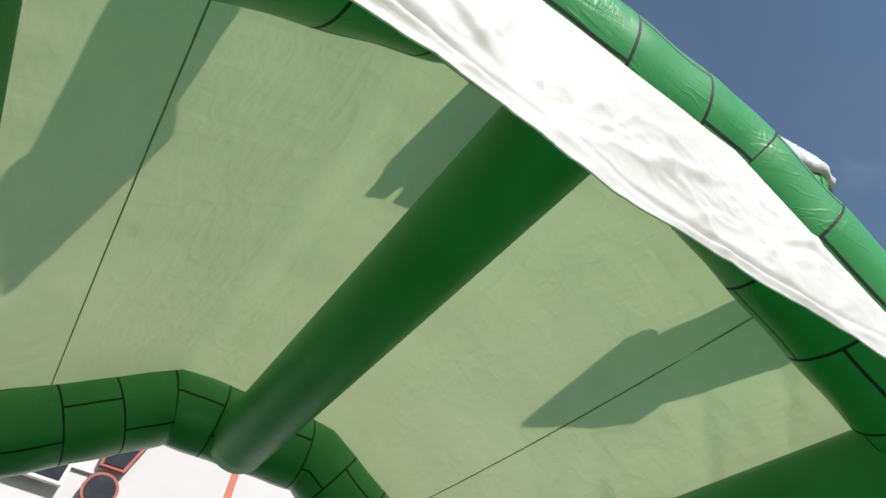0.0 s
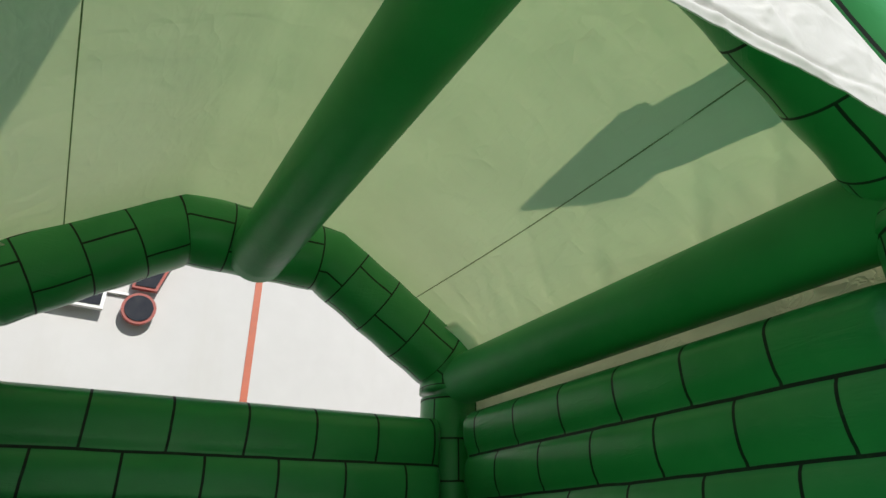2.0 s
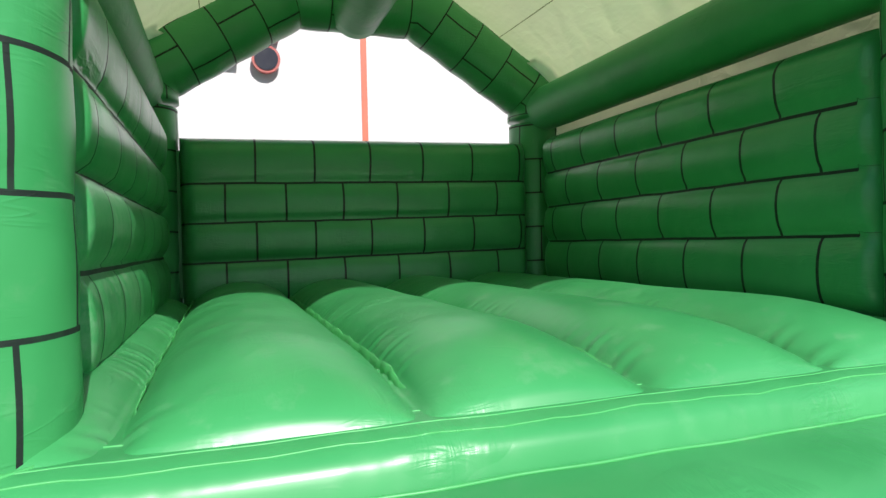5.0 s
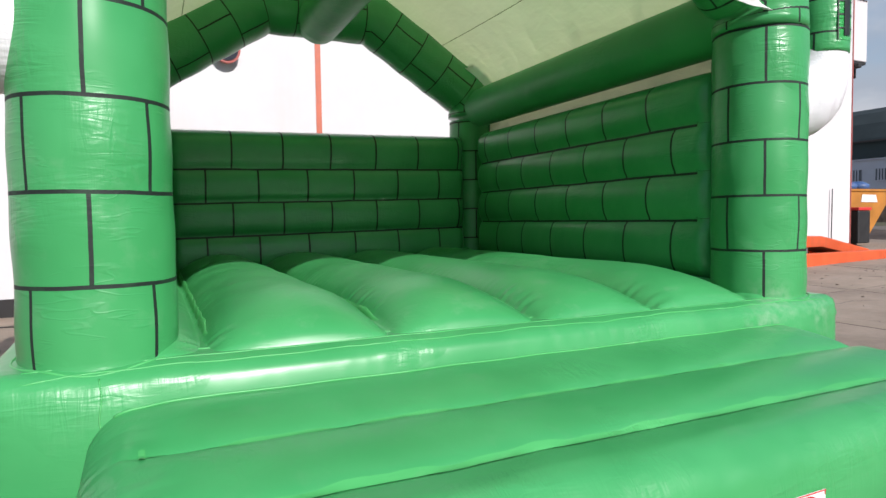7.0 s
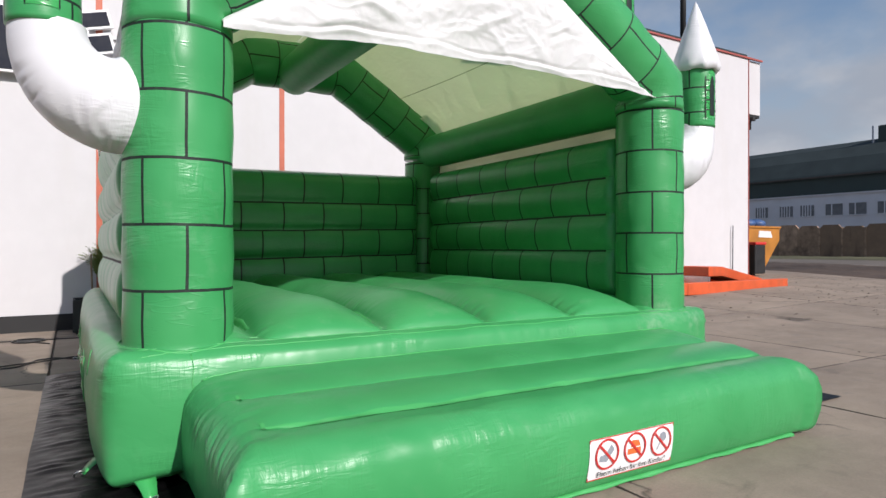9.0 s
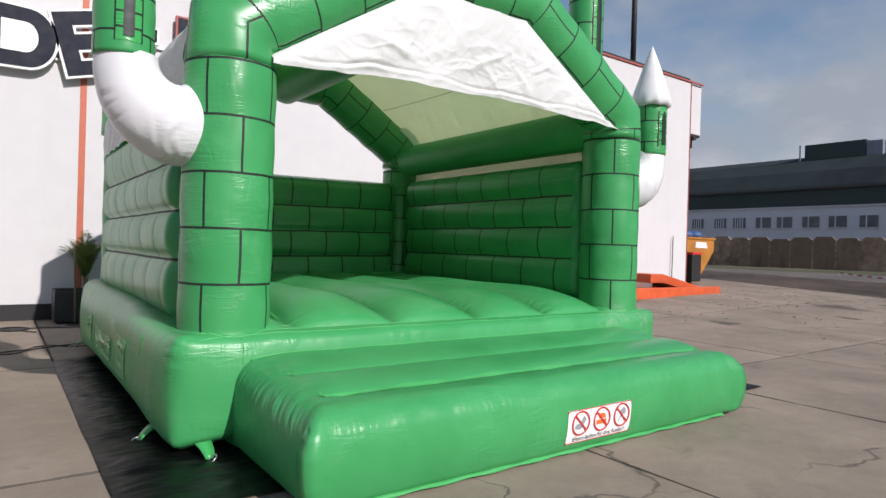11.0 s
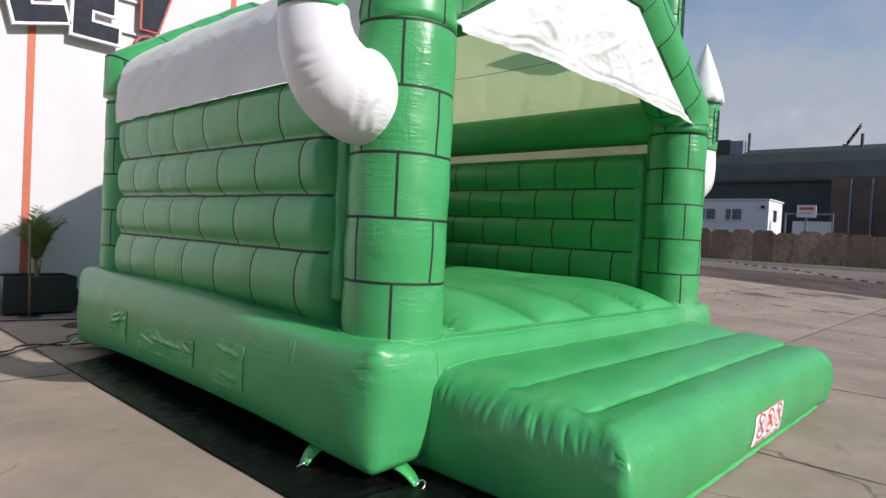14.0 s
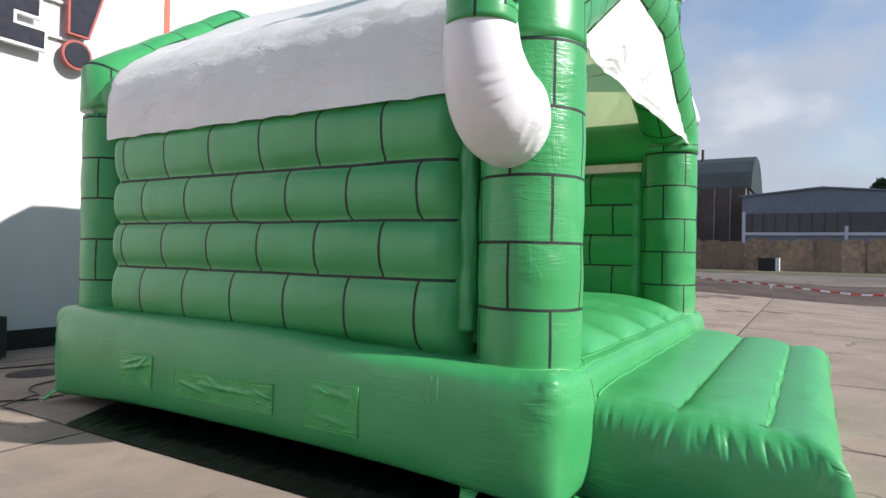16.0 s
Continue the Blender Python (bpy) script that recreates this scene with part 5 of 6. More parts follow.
door = empty("door_1", "blue-grey sectional loading door set deep in the facade", "door")
tagged(door, "blue-grey sectional loading door set deep in the facade", "door", kind="structure")
for k in range(8):
    block("door_panel", DX0 - 0.1, WY + 0.36, 0.02 + 0.54 * k, DX1 + 0.1, WY + 0.42, 0.02 + 0.54 * (k + 1) - 0.008, M_DOOR, door, bevel=0.006)
block("lintel", DX0, WY + 0.02, DZ - 0.06, DX1, WY + 0.34, DZ - 0.002, M_DOOR, door)
cop = block("coping", -40, WY - 0.05, 7.165, 17.30, WY + 0.01, 7.215, M_RIM)
tagged(cop, "red-brown metal coping", "coping", kind="structure")
for i in range(-9, 5):
    x = -1.06 + 3.015 * i
    w = 0.048
    if DX0 - 0.1 < x < DX1 + 0.1:
        continue
    st = block("facade_stripe", x - w, WY - 0.012, 0.26, x + w, WY - 0.001, 7.16, M_RED)
    tagged(st, "vertical red-brown stripe on the white facade", "facade stripe", "facade stripes", "structure")
ed = block("corner_trim", 16.602, WY - 0.02, 0.3, 16.63, WY + 0.04, 7.16, M_RIM)
tagged(ed, "red-brown corner trim of the hall", "trim", kind="structure")
# boxed-out sign housing at the corner of the hall
ob_ = empty("corner_sign_box", "white boxed sign housing on the corner of the hall", "sign box", at=(16.65, WY, 5.4))
ob_.location = (0, 0, 0)
block("housing", 16.66, WY + 0.05, 5.48, 17.32, WY + 1.3, 7.16, M_FACADE, ob_, bevel=0.02)
block("underside", 16.67, WY + 0.06, 5.40, 17.29, WY + 1.29, 5.478, M_PLINTH, ob_)
wl = empty("security_lamp", "small dark lamp on the hall corner", "lamp")
block("bracket", 16.70, WY - 0.02, 4.98, 16.74, WY + 0.04, 5.3, M_PLINTH, wl)
block("lamp_head", 16.65, WY - 0.14, 5.24, 16.79, WY + 0.02, 5.36, M_PLINTH, wl, bevel=0.02)
rod = cord("wall_rod", [(15.72, 8.40, 0.30), (15.74, 8.40, 1.97)], 0.014, M_PLINTH)
tagged(rod, "thin dark rod leaning at the white facade", "rod")
# mast on the roof
mast = part("roof_mast", (lambda b: (bmesh.ops.create_cone(b, cap_ends=True, segments=14, radius1=0.10, radius2=0.09, depth=6.0), bmesh.ops.translate(b, vec=(16.1, WY + 2.0, 10.2), verts=b.verts), b)[2])(bmesh.new()), M_PLINTH, None, "", True)
tagged(mast, "dark steel mast on the hall roof", "mast")

# large sign on the facade: dark plates with pale rims
def widened(pts, d):
    """An outline moved outwards by d, edge by edge, with mitred corners."""
    p = [np.array(q, float) for q in pts]
    area = sum(a[0] * b[1] - b[0] * a[1] for a, b in zip(p, p[1:] + p[:1]))
    out = []
    for k in range(len(p)):
        e0, e1 = p[k] - p[k - 1], p[(k + 1) % len(p)] - p[k]
        n0, n1 = [np.array((e[1], -e[0])) / np.linalg.norm(e) * (1 if area > 0 else -1) for e in (e0, e1)]
        m = n0 + n1
        out.append(tuple(p[k] + m * d * min(2.0, 2.0 / float(m @ m + 1e-6))))
    return out


def plate(name, pts, parent, rim_mat, grow=0.04, y=WY - 0.16):
    r = outline(name, widened(pts, grow), y - 0.02, y + 0.06, rim_mat, parent, "pale raised rim" if rim_mat is M_TRIM else "dull red raised rim")
    outline("plate_face", pts, y - 0.034, y - 0.021, M_NAVY, r, "navy face")
    return r


def notched(x0, z0, w, h, deg, foot):
    """An upright plate with two notches cut in from its side; foot: how far its lowest arm reaches."""
    c, s_ = math.cos(radians(deg)), math.sin(radians(deg))
    shape = ((0, 0), (foot, 0.0), (foot, 0.22 * h), (0.40 * w, 0.22 * h), (0.40 * w, 0.40 * h), (0.90 * w, 0.40 * h), (0.90 * w, 0.64 * h), (0.40 * w, 0.64 * h), (0.40 * w, 0.79 * h), (w, 0.79 * h), (w, h), (0, h))
    return [(x0 + c * a - s_ * b, z0 + s_ * a + c * b) for a, b in shape]


sign = empty("facade_sign", "large navy sign plates with white and red rims on facade", "sign")
plate("sign_plate", [(-2.89, 4.03), (-2.53, 4.03), (-2.54, 4.72), (-2.89, 4.68)], sign, M_TRIM)
plate("sign_disc", ring(-2.72, 4.98, 0.20), sign, M_RIM, 0.035)
bow = [(-1.86 + 0.38 * math.cos(radians(t)), 4.49 + 0.46 * math.sin(radians(t))) for t in range(-84, 85, 14)]
pd = plate("sign_plate", [(-2.42, 4.02)] + bow + [(-2.42, 4.97)], sign, M_TRIM)
bow = [(-1.90 + 0.18 * math.cos(radians(t)), 4.49 + 0.24 * math.sin(radians(t))) for t in range(-84, 85, 14)]
outline("sign_inset", [(-2.21, 4.25)] + bow + [(-2.21, 4.73)], WY - 0.205, WY - 0.195, M_TRIM, pd)
plate("sign_plate", notched(-1.30, 3.99, 0.62, 1.02, 15, 0.66), sign, M_TRIM)
plate("sign_plate", notched(-0.60, 4.03, 0.60, 1.02, -1, 0.62), sign, M_TRIM)
plate("sign_wedge", [(0.36, 4.36), (0.60, 4.36), (0.90, 5.35), (0.36, 5.35)], sign, M_RIM, 0.035)
plate("sign_disc", ring(0.46, 4.06, 0.17), sign, M_RIM, 0.035)
for zz in (4.25, 4.75):
    block("fixing_bar", -2.9, WY - 0.06, zz, 0.5, WY - 0.005, zz + 0.03, M_TRIM, sign)

# ---- planter with palm, cable, drain cover ----
def planter(x0, y0, x1, y1, h):
    p = empty("planter_box", "black rectangular planter box against the white facade", "planter")
    t = 0.03
    block("front_board", x0, y0, 0.03, x1, y0 + t, h, M_POT, p, bevel=0.006)
    block("rear_board", x0, y1 - t, 0.03, x1, y1, h, M_POT, p, bevel=0.006)
    block("side_board", x0, y0 + t + 0.001, 0.03, x0 + t, y1 - t - 0.001, h, M_POT, p, bevel=0.006)
    block("side_board", x1 - t, y0 + t + 0.001, 0.03, x1, y1 - t - 0.001, h, M_POT, p, bevel=0.006)
    block("soil", x0 + t + 0.002, y0 + t + 0.002, 0.04, x1 - t - 0.002, y1 - t - 0.002, h - 0.07, M_EARTH, p)
    for a, b in ((x0 + 0.04, y0 + 0.04), (x1 - 0.10, y0 + 0.04), (x0 + 0.04, y1 - 0.10), (x1 - 0.10, y1 - 0.10)):
        block("foot", a, b, 0.0, a + 0.06, b + 0.06, 0.029, M_POT, p)
    return p


planter(-1.44, 7.76, -0.57, 8.36, 0.52)


def palm(x, y, z, n, seed):
    rng = random.Random(seed)
    p = empty("palm", "small green palm with feathered fronds in the black planter", "palm")
    stemb = bmesh.new()
    for k in range(5):
        a = rng.uniform(0, 6.28)
        bmesh.ops.create_cone(stemb, cap_ends=True, segments=8, radius1=0.022, radius2=0.014, depth=0.34, matrix=Matrix.Translation((x + 0.035 * math.cos(a), y + 0.035 * math.sin(a), z + 0.15)) @ Euler((rng.uniform(-0.16, 0.16), rng.uniform(-0.16, 0.16), 0)).to_matrix().to_4x4())
    part("stem", stemb, M_STEM, p, "tan palm stems", True)
    for k in range(n):
        a = 2.4 * k + rng.uniform(-0.3, 0.3)
        L = rng.uniform(0.42, 0.84)
        up0 = rng.uniform(1.36, 1.60)
        bend = rng.uniform(0.50, 1.35) if k % 3 == 0 else rng.uniform(0.20, 0.75)
        bm = bmesh.new()
        pts, el = [Vector((x, y, z + 0.24))], up0
        d = Vector((math.cos(a), math.sin(a), 0))
        for s_ in range(10):
            el -= bend / 10 * (0.4 + s_ / 7)
            pts.append(pts[-1] + (d * math.cos(el) + Vector((0, 0, math.sin(el)))) * L / 10)
        side_v = Vector((-math.sin(a), math.cos(a), 0))
        for s_ in range(10):
            w = 0.006 * (1 - s_ / 12)
            bm.faces.new([bm.verts.new(v) for v in (pts[s_] - side_v * w, pts[s_] + side_v * w, pts[s_ + 1] + side_v * w, pts[s_ + 1] - side_v * w)])
        for s_ in range(2, 11):
            for sg in (-1, 1):
                for hh in (0.0, 0.5):
                    f = min(10, s_ - 1 + hh)
                    o = pts[int(f)].lerp(pts[min(10, int(f) + 1)], f - int(f))
                    ahead = (pts[min(10, int(f) + 1)] - pts[max(0, int(f) - 1)]).normalized()
                    ll = L * 0.34 * math.sin(math.pi * min(0.98, (s_ + 0.6) / 12)) * rng.uniform(0.8, 1.1)
                    tipp = o + (side_v * sg * 0.62 + ahead * 0.8).normalized() * ll + Vector((0, 0, -ll * rng.uniform(0.0, 0.35)))
                    m = o.lerp(tipp, 0.45) + Vector((0, 0, 0.012))
                    wv = ahead * 0.009
                    bm.faces.new([bm.verts.new(v) for v in (o, m - wv, tipp, m + wv)])
        part("frond", bm, M_LEAF, p)
    return p


palm(-1.02, 8.0, 0.42, 46, 4)
stake = cord("wooden_stake", [(-1.17, 7.62, 0.0), (-1.185, 7.61, 0.6), (-1.205, 7.60, 1.22)], 0.014, M_WOOD)
tagged(stake, "thin bare wooden stake standing in a rubber foot", "stake")


def disc_mesh(x, y, z, r, h, seg=28):
    bm = bmesh.new()
    bmesh.ops.create_cone(bm, cap_ends=True, segments=seg, radius1=r, radius2=r * 0.9, depth=h)
    bmesh.ops.translate(bm, vec=(x, y, z + h / 2), verts=bm.verts)
    return bm


tagged(part("stake_foot", disc_mesh(-1.17, 7.60, 0.0, 0.14, 0.02), M_RUBBER), "round black rubber foot plate", "foot plate")
tagged(part("drain_cover", disc_mesh(-1.97, 7.28, 0.0, 0.16, 0.012), M_PLINTH), "round dark drain cover in the concrete", "drain cover")
tagged(part("drain_cover", disc_mesh(-0.80, 6.63, 0.0, 0.26, 0.008), M_PLINTH), "round dark drain cover in the concrete", "drain cover")
def glide(pts, n=12):
    """A smooth line through the points."""
    p = [np.array(q, float) for q in pts]
    p = [2 * p[0] - p[1]] + p + [2 * p[-1] - p[-2]]
    out = []
    for k in range(1, len(p) - 2):
        for t in np.linspace(0, 1, n, endpoint=False):
            out.append(0.5 * (2 * p[k] + (p[k + 1] - p[k - 1]) * t + (2 * p[k - 1] - 5 * p[k] + 4 * p[k + 1] - p[k + 2]) * t * t + (3 * p[k] - p[k - 1] - 3 * p[k + 1] + p[k + 2]) * t ** 3))
    return out


CABLE_WAY = [(-0.95, 5.30, 0.03), (-1.24, 5.34, 0.012), (-1.43, 5.37, 0.012), (-1.61, 5.52, 0.012), (-1.79, 5.47, 0.012), (-1.86, 5.32, 0.012), (-2.05, 5.22, 0.014), (-2.20, 5.12, 0.012), (-2.02, 5.05, 0.012), (-1.82, 5.20, 0.024), (-1.62, 5.33, 0.024), (-1.40, 5.45, 0.024), (-1.29, 5.53, 0.012), (-1.23, 5.83, 0.012), (-1.03, 6.00, 0.012), (-0.55, 6.10, 0.012)]
tagged(cord("power_cable", glide(CABLE_WAY), 0.008, M_RUBBER), "black power cable looped on the concrete", "cable", "cables on the concrete")
coil = [(-1.97 + (0.19 + 0.012 * math.sin(t * 0.7)) * math.cos(t), 7.28 + (0.19 + 0.012 * math.sin(t * 0.9)) * math.sin(t), 0.010 + 0.004 * t / 6.28) for t in np.linspace(0, 15, 90)]
coil += [(-1.97 - 0.19 + 0.45 * q, 7.28 + 0.13 - 0.55 * q, 0.012) for q in np.linspace(0.1, 1, 12)]
tagged(cord("cable_coil", coil, 0.008, M_RUBBER), "black cable coiled round the drain cover", "cable")
tagged(cord("power_cable", glide([(-4.2, 7.55, 0.010), (-2.9, 7.42, 0.010), (-1.57, 7.32, 0.010), (-1.05, 7.21, 0.010), (-0.60, 7.05, 0.010), (0.3, 6.9, 0.010)]), 0.008, M_RUBBER), "thin black cable lying across the concrete", "cable", "cables on the concrete")
bl_ = empty("orange_barrier_foot", "orange plastic barrier foot on the concrete by the facade", "barrier foot")
block("body", -3.9, 7.9, 0.0, -2.78, 8.3, 0.20, M_ORANGE, bl_, bevel=0.03)

# ---- far side of the yard ----
def ramp():
    r = empty("steel_ramp", "orange painted steel ramp frame on the concrete", "ramp")
    g = float(gz(12.5, 6.4)) - 0.03
    block("front_beam", 10.9, 6.30, g - 0.02, 15.0, 6.48, g + 0.27, M_ORANGE, r, bevel=0.02)
    block("rear_beam", 10.9, 7.60, g - 0.02, 15.0, 7.78, g + 0.27, M_ORANGE, r, bevel=0.02)
    block("end_beam", 10.7, 6.30, g - 0.02, 10.89, 7.78, g + 0.27, M_ORANGE, r, bevel=0.02)
    block("deck", 10.9, 6.50, g + 0.0, 14.9, 7.58, g + 0.10, M_GRAVEL, r, "grey steel deck")
    bm = bmesh.new()                          # sloping tail plate with turned-down sides
    ya, yb, t = 6.62, 7.50, 0.24
    vs = [bm.verts.new(v) for v in ((12.1, ya, g + 0.62 - t), (12.1, yb, g + 0.62 - t), (12.1, yb, g + 0.62), (12.1, ya, g + 0.62), (14.35, ya, g + 0.06), (14.35, yb, g + 0.06), (14.35, yb, g + 0.275), (14.35, ya, g + 0.275))]
    top = [bm.verts.new((12.65, y, g + 0.62)) for y in (ya, yb)]
    low = [bm.verts.new((12.65, y, g + 0.62 - t)) for y in (ya, yb)]
    for f in ((vs[0], vs[3], vs[2], vs[1]), (vs[4], vs[5], vs[6], vs[7]), (vs[0], low[0], top[0], vs[3]), (low[0], vs[4], vs[7], top[0]), (vs[1], vs[2], top[1], low[1]), (low[1], top[1], vs[6], vs[5]), (vs[3], top[0], top[1], vs[2]), (top[0], vs[7], vs[6], top[1]), (vs[0], vs[1], low[1], low[0]), (low[0], low[1], vs[5], vs[4])):
        bm.faces.new(f)
    bmesh.ops.recalc_face_normals(bm, faces=bm.faces)
    bmesh.ops.bevel(bm, geom=list(bm.edges), offset=0.012, segments=1, affect="EDGES")
    part("tail_plate", bm, M_ORANGE, r)
    block("tail_prop", 12.14, 6.66, g + 0.101, 12.22, 7.46, g + 0.379, M_STEEL, r, "dull steel prop")


ramp()


def debris():
    rng = random.Random(5)
    bm = bmesh.new()
    for k in range(420):
        x, y = rng.gauss(15.5, 3.2), rng.gauss(4.6, 1.6)
        if rng.random() < 0.3:
            x, y = rng.uniform(6, 20), rng.uniform(-6, 7)
        if x < 4.6 or y > 8.2 or x > 20.8:
            continue
        z = float(gz(x, y)) + 0.004
        a, r = rng.uniform(0, 6.28), rng.uniform(0.015, 0.06)
        p = [(math.cos(a + q) * r * w, math.sin(a + q) * r * w * 0.6) for q, w in ((0, 1), (1.3, 0.7), (2.9, 1.1), (4.5, 0.6))]
        bm.faces.new([bm.verts.new((x + u, y + v, z + 0.004 + rng.uniform(0, 0.02))) for u, v in p])
    o = part("dry_debris", bm, M_DEBRIS)
    tagged(o, "scattered brown dry leaves and crumbs on concrete", "debris", kind="stuff")


debris()


def skip_container(x, y, z):
    s_ = empty("rubbish_skip", "ochre steel rubbish skip with sloping ends and sacks on top", "skip")
    def hull(d):
        return [(x - 0.9 + d, z + 0.05 + d), (x + 0.5 - d, z + 0.05 + d), (x + 1.5 - d, z + 1.15), (x + 1.5 - d, z + 1.55), (x - 1.7 + d, z + 1.55), (x - 1.7 + d, z + 1.15)]
    outline("skip_body", hull(0), y, y + 1.7, M_SKIP, s_)
    outline("label_plate", [(x + 0.25, z + 1.24), (x + 1.05, z + 1.23), (x + 0.95, z + 1.45), (x + 0.3, z + 1.46)], y - 0.02, y - 0.003, M_SIGN, s_)
    block("top_rail", x - 1.75, y - 0.04, z + 1.551, x + 1.55, y + 1.74, z + 1.62, M_SKIP, s_, bevel=0.01)
    block("foot", x - 0.8, y + 0.1, z - 0.01, x - 0.6, y + 1.6, z + 0.049, M_SKIP, s_)
    block("foot", x + 0.2, y + 0.1, z - 0.01, x + 0.4, y + 1.6, z + 0.049, M_SKIP, s_)
    return s_


skip_container(18.05, 9.2, float(gz(19, 9)))
bm = bmesh.new()
for k in range(7):
    bmesh.ops.create_icosphere(bm, subdivisions=2, radius=0.32, matrix=Matrix.Translation((17.3 + 0.3 * k, 9.8 + 0.3 * (k % 2), float(gz(19, 9)) + 1.72)) @ Matrix.Diagonal((1, 1.1, 0.55, 1)))
tagged(part("rubbish_sacks", bm, M_BLUE, None, "", True), "blue rubbish sacks heaped on the skip", "sacks", kind="stuff")
bn = empty("wheeled_bin", "dark wheeled bin beside the hall corner", "bin")
gb = float(gz(17.6, 8.6))
block("body", 17.05, 8.5, gb + 0.08, 17.6, 9.0, gb + 1.0, M_PLINTH, bn, bevel=0.04)
block("lid", 17.03, 8.48, gb + 1.001, 17.62, 9.04, gb + 1.09, M_STICKRED, bn, "red lid", bevel=0.02)
for k in (0, 1):
    part("wheel", disc_mesh(17.12 + 0.4 * k, 8.9, gb, 0.08, 0.08), M_RUBBER, bn)


# beyond the slabs: a bank of dug soil, a grey track, and rough grass up to the fence
def strip(name, mat, xa, xb, ny, nx, lump, lift, label, wob):
    vy = np.linspace(-34, 40, ny)
    A, B = np.meshgrid(np.linspace(0, 1, nx), vy, indexing="ij")
    lo = xa + wob * np.sin(B * 0.45) + wob * 0.5 * np.sin(B * 1.3 + 1)
    hi = xb + wob * np.sin(B * 0.38 + 2) + wob * 0.5 * np.sin(B * 1.1)
    X = lo + (hi - lo) * A
    bell = np.sin(A * math.pi) ** 0.6
    Z = gz(X, B) + lift + bell * lump * (0.5 + 0.5 * rough_noise(np.stack([X, B, X * 0], -1), 0.9, 1.0) + 0.6 * np.abs(rough_noise(np.stack([X, B, X * 0], -1), 2.6, 1.0)))
    o = link_mesh(name, sheet(np.stack([X, B, Z], -1)), mat)
    return tagged(o, label, "ground", kind="structure")


strip("soil_bank", M_SOIL, 21.4, 29.3, 220, 40, 0.16, -0.030, "low bank of dark brown dug soil", 0.8)
strip("track", M_GRAVEL, 29.0, 38.2, 60, 8, 0.02, -0.020, "pale grey track along the fence", 0.3)
strip("grass_strip", M_WEED, 37.8, 51.5, 120, 16, 0.10, -0.010, "rough green and brown grass at the fence foot", 0.3)

# concrete panel fence along the yard
F0, F1 = np.array([46.0, 44.0]), np.array([50.5, -26.0])
fence = empty("concrete_fence", "old brown concrete panel fence along the yard", "fence")
fl = np.linalg.norm(F1 - F0)
fd = (F1 - F0) / fl
PITCH = 1.55
npan = int(fl / PITCH)
rngf = random.Random(3)
for i in range(npan):
    a = F0 + fd * (i * PITCH + 0.05)
    b = F0 + fd * (i * PITCH + PITCH - 0.05)
    zg = float(gz(a[0], a[1]))
    h = 2.45 + rngf.uniform(-0.14, 0.12)
    nrm = np.array([fd[1], -fd[0]]) * 0.09
    bm = bmesh.new()
    prof = [(0, 0), (1, 0), (1, h - 0.22), (0.86, h), (0.14, h), (0, h - 0.22)]
    fr_, bk = [], []
    for t, zz in prof:
        q = a + (b - a) * t
        fr_.append(bm.verts.new((q[0] - nrm[0], q[1] - nrm[1], zg + zz - 0.05)))
        bk.append(bm.verts.new((q[0] + nrm[0], q[1] + nrm[1], zg + zz - 0.05)))
    bm.faces.new(fr_); bm.faces.new(bk[::-1])
    for k in range(6):
        k2 = (k + 1) % 6
        bm.faces.new((fr_[k2], fr_[k], bk[k], bk[k2]))
    bmesh.ops.recalc_face_normals(bm, faces=bm.faces)
    part("panel", bm, M_FENCE, fence)
    c = F0 + fd * (i * PITCH)
    block("post", c[0] - 0.12, c[1] - 0.06, zg - 0.05, c[0] + 0.12, c[1] + 0.06, zg + 2.2, M_FENCE, fence)


# ---- far buildings ----
def facade_x(name, pts, x0, x1, mat, parent=None, label=""):
    """A solid from an outline in y, z, between x0 and x1."""
    bm = bmesh.new()
    f = bm.faces.new([bm.verts.new((x0, y, z)) for y, z in pts])
    ext = bmesh.ops.extrude_face_region(bm, geom=[f])
    bmesh.ops.translate(bm, vec=(x1 - x0, 0, 0), verts=[v for v in ext["geom"] if isinstance(v, bmesh.types.BMVert)])
    bmesh.ops.recalc_face_normals(bm, faces=bm.faces)
    return part(name, bm, mat, parent, label)


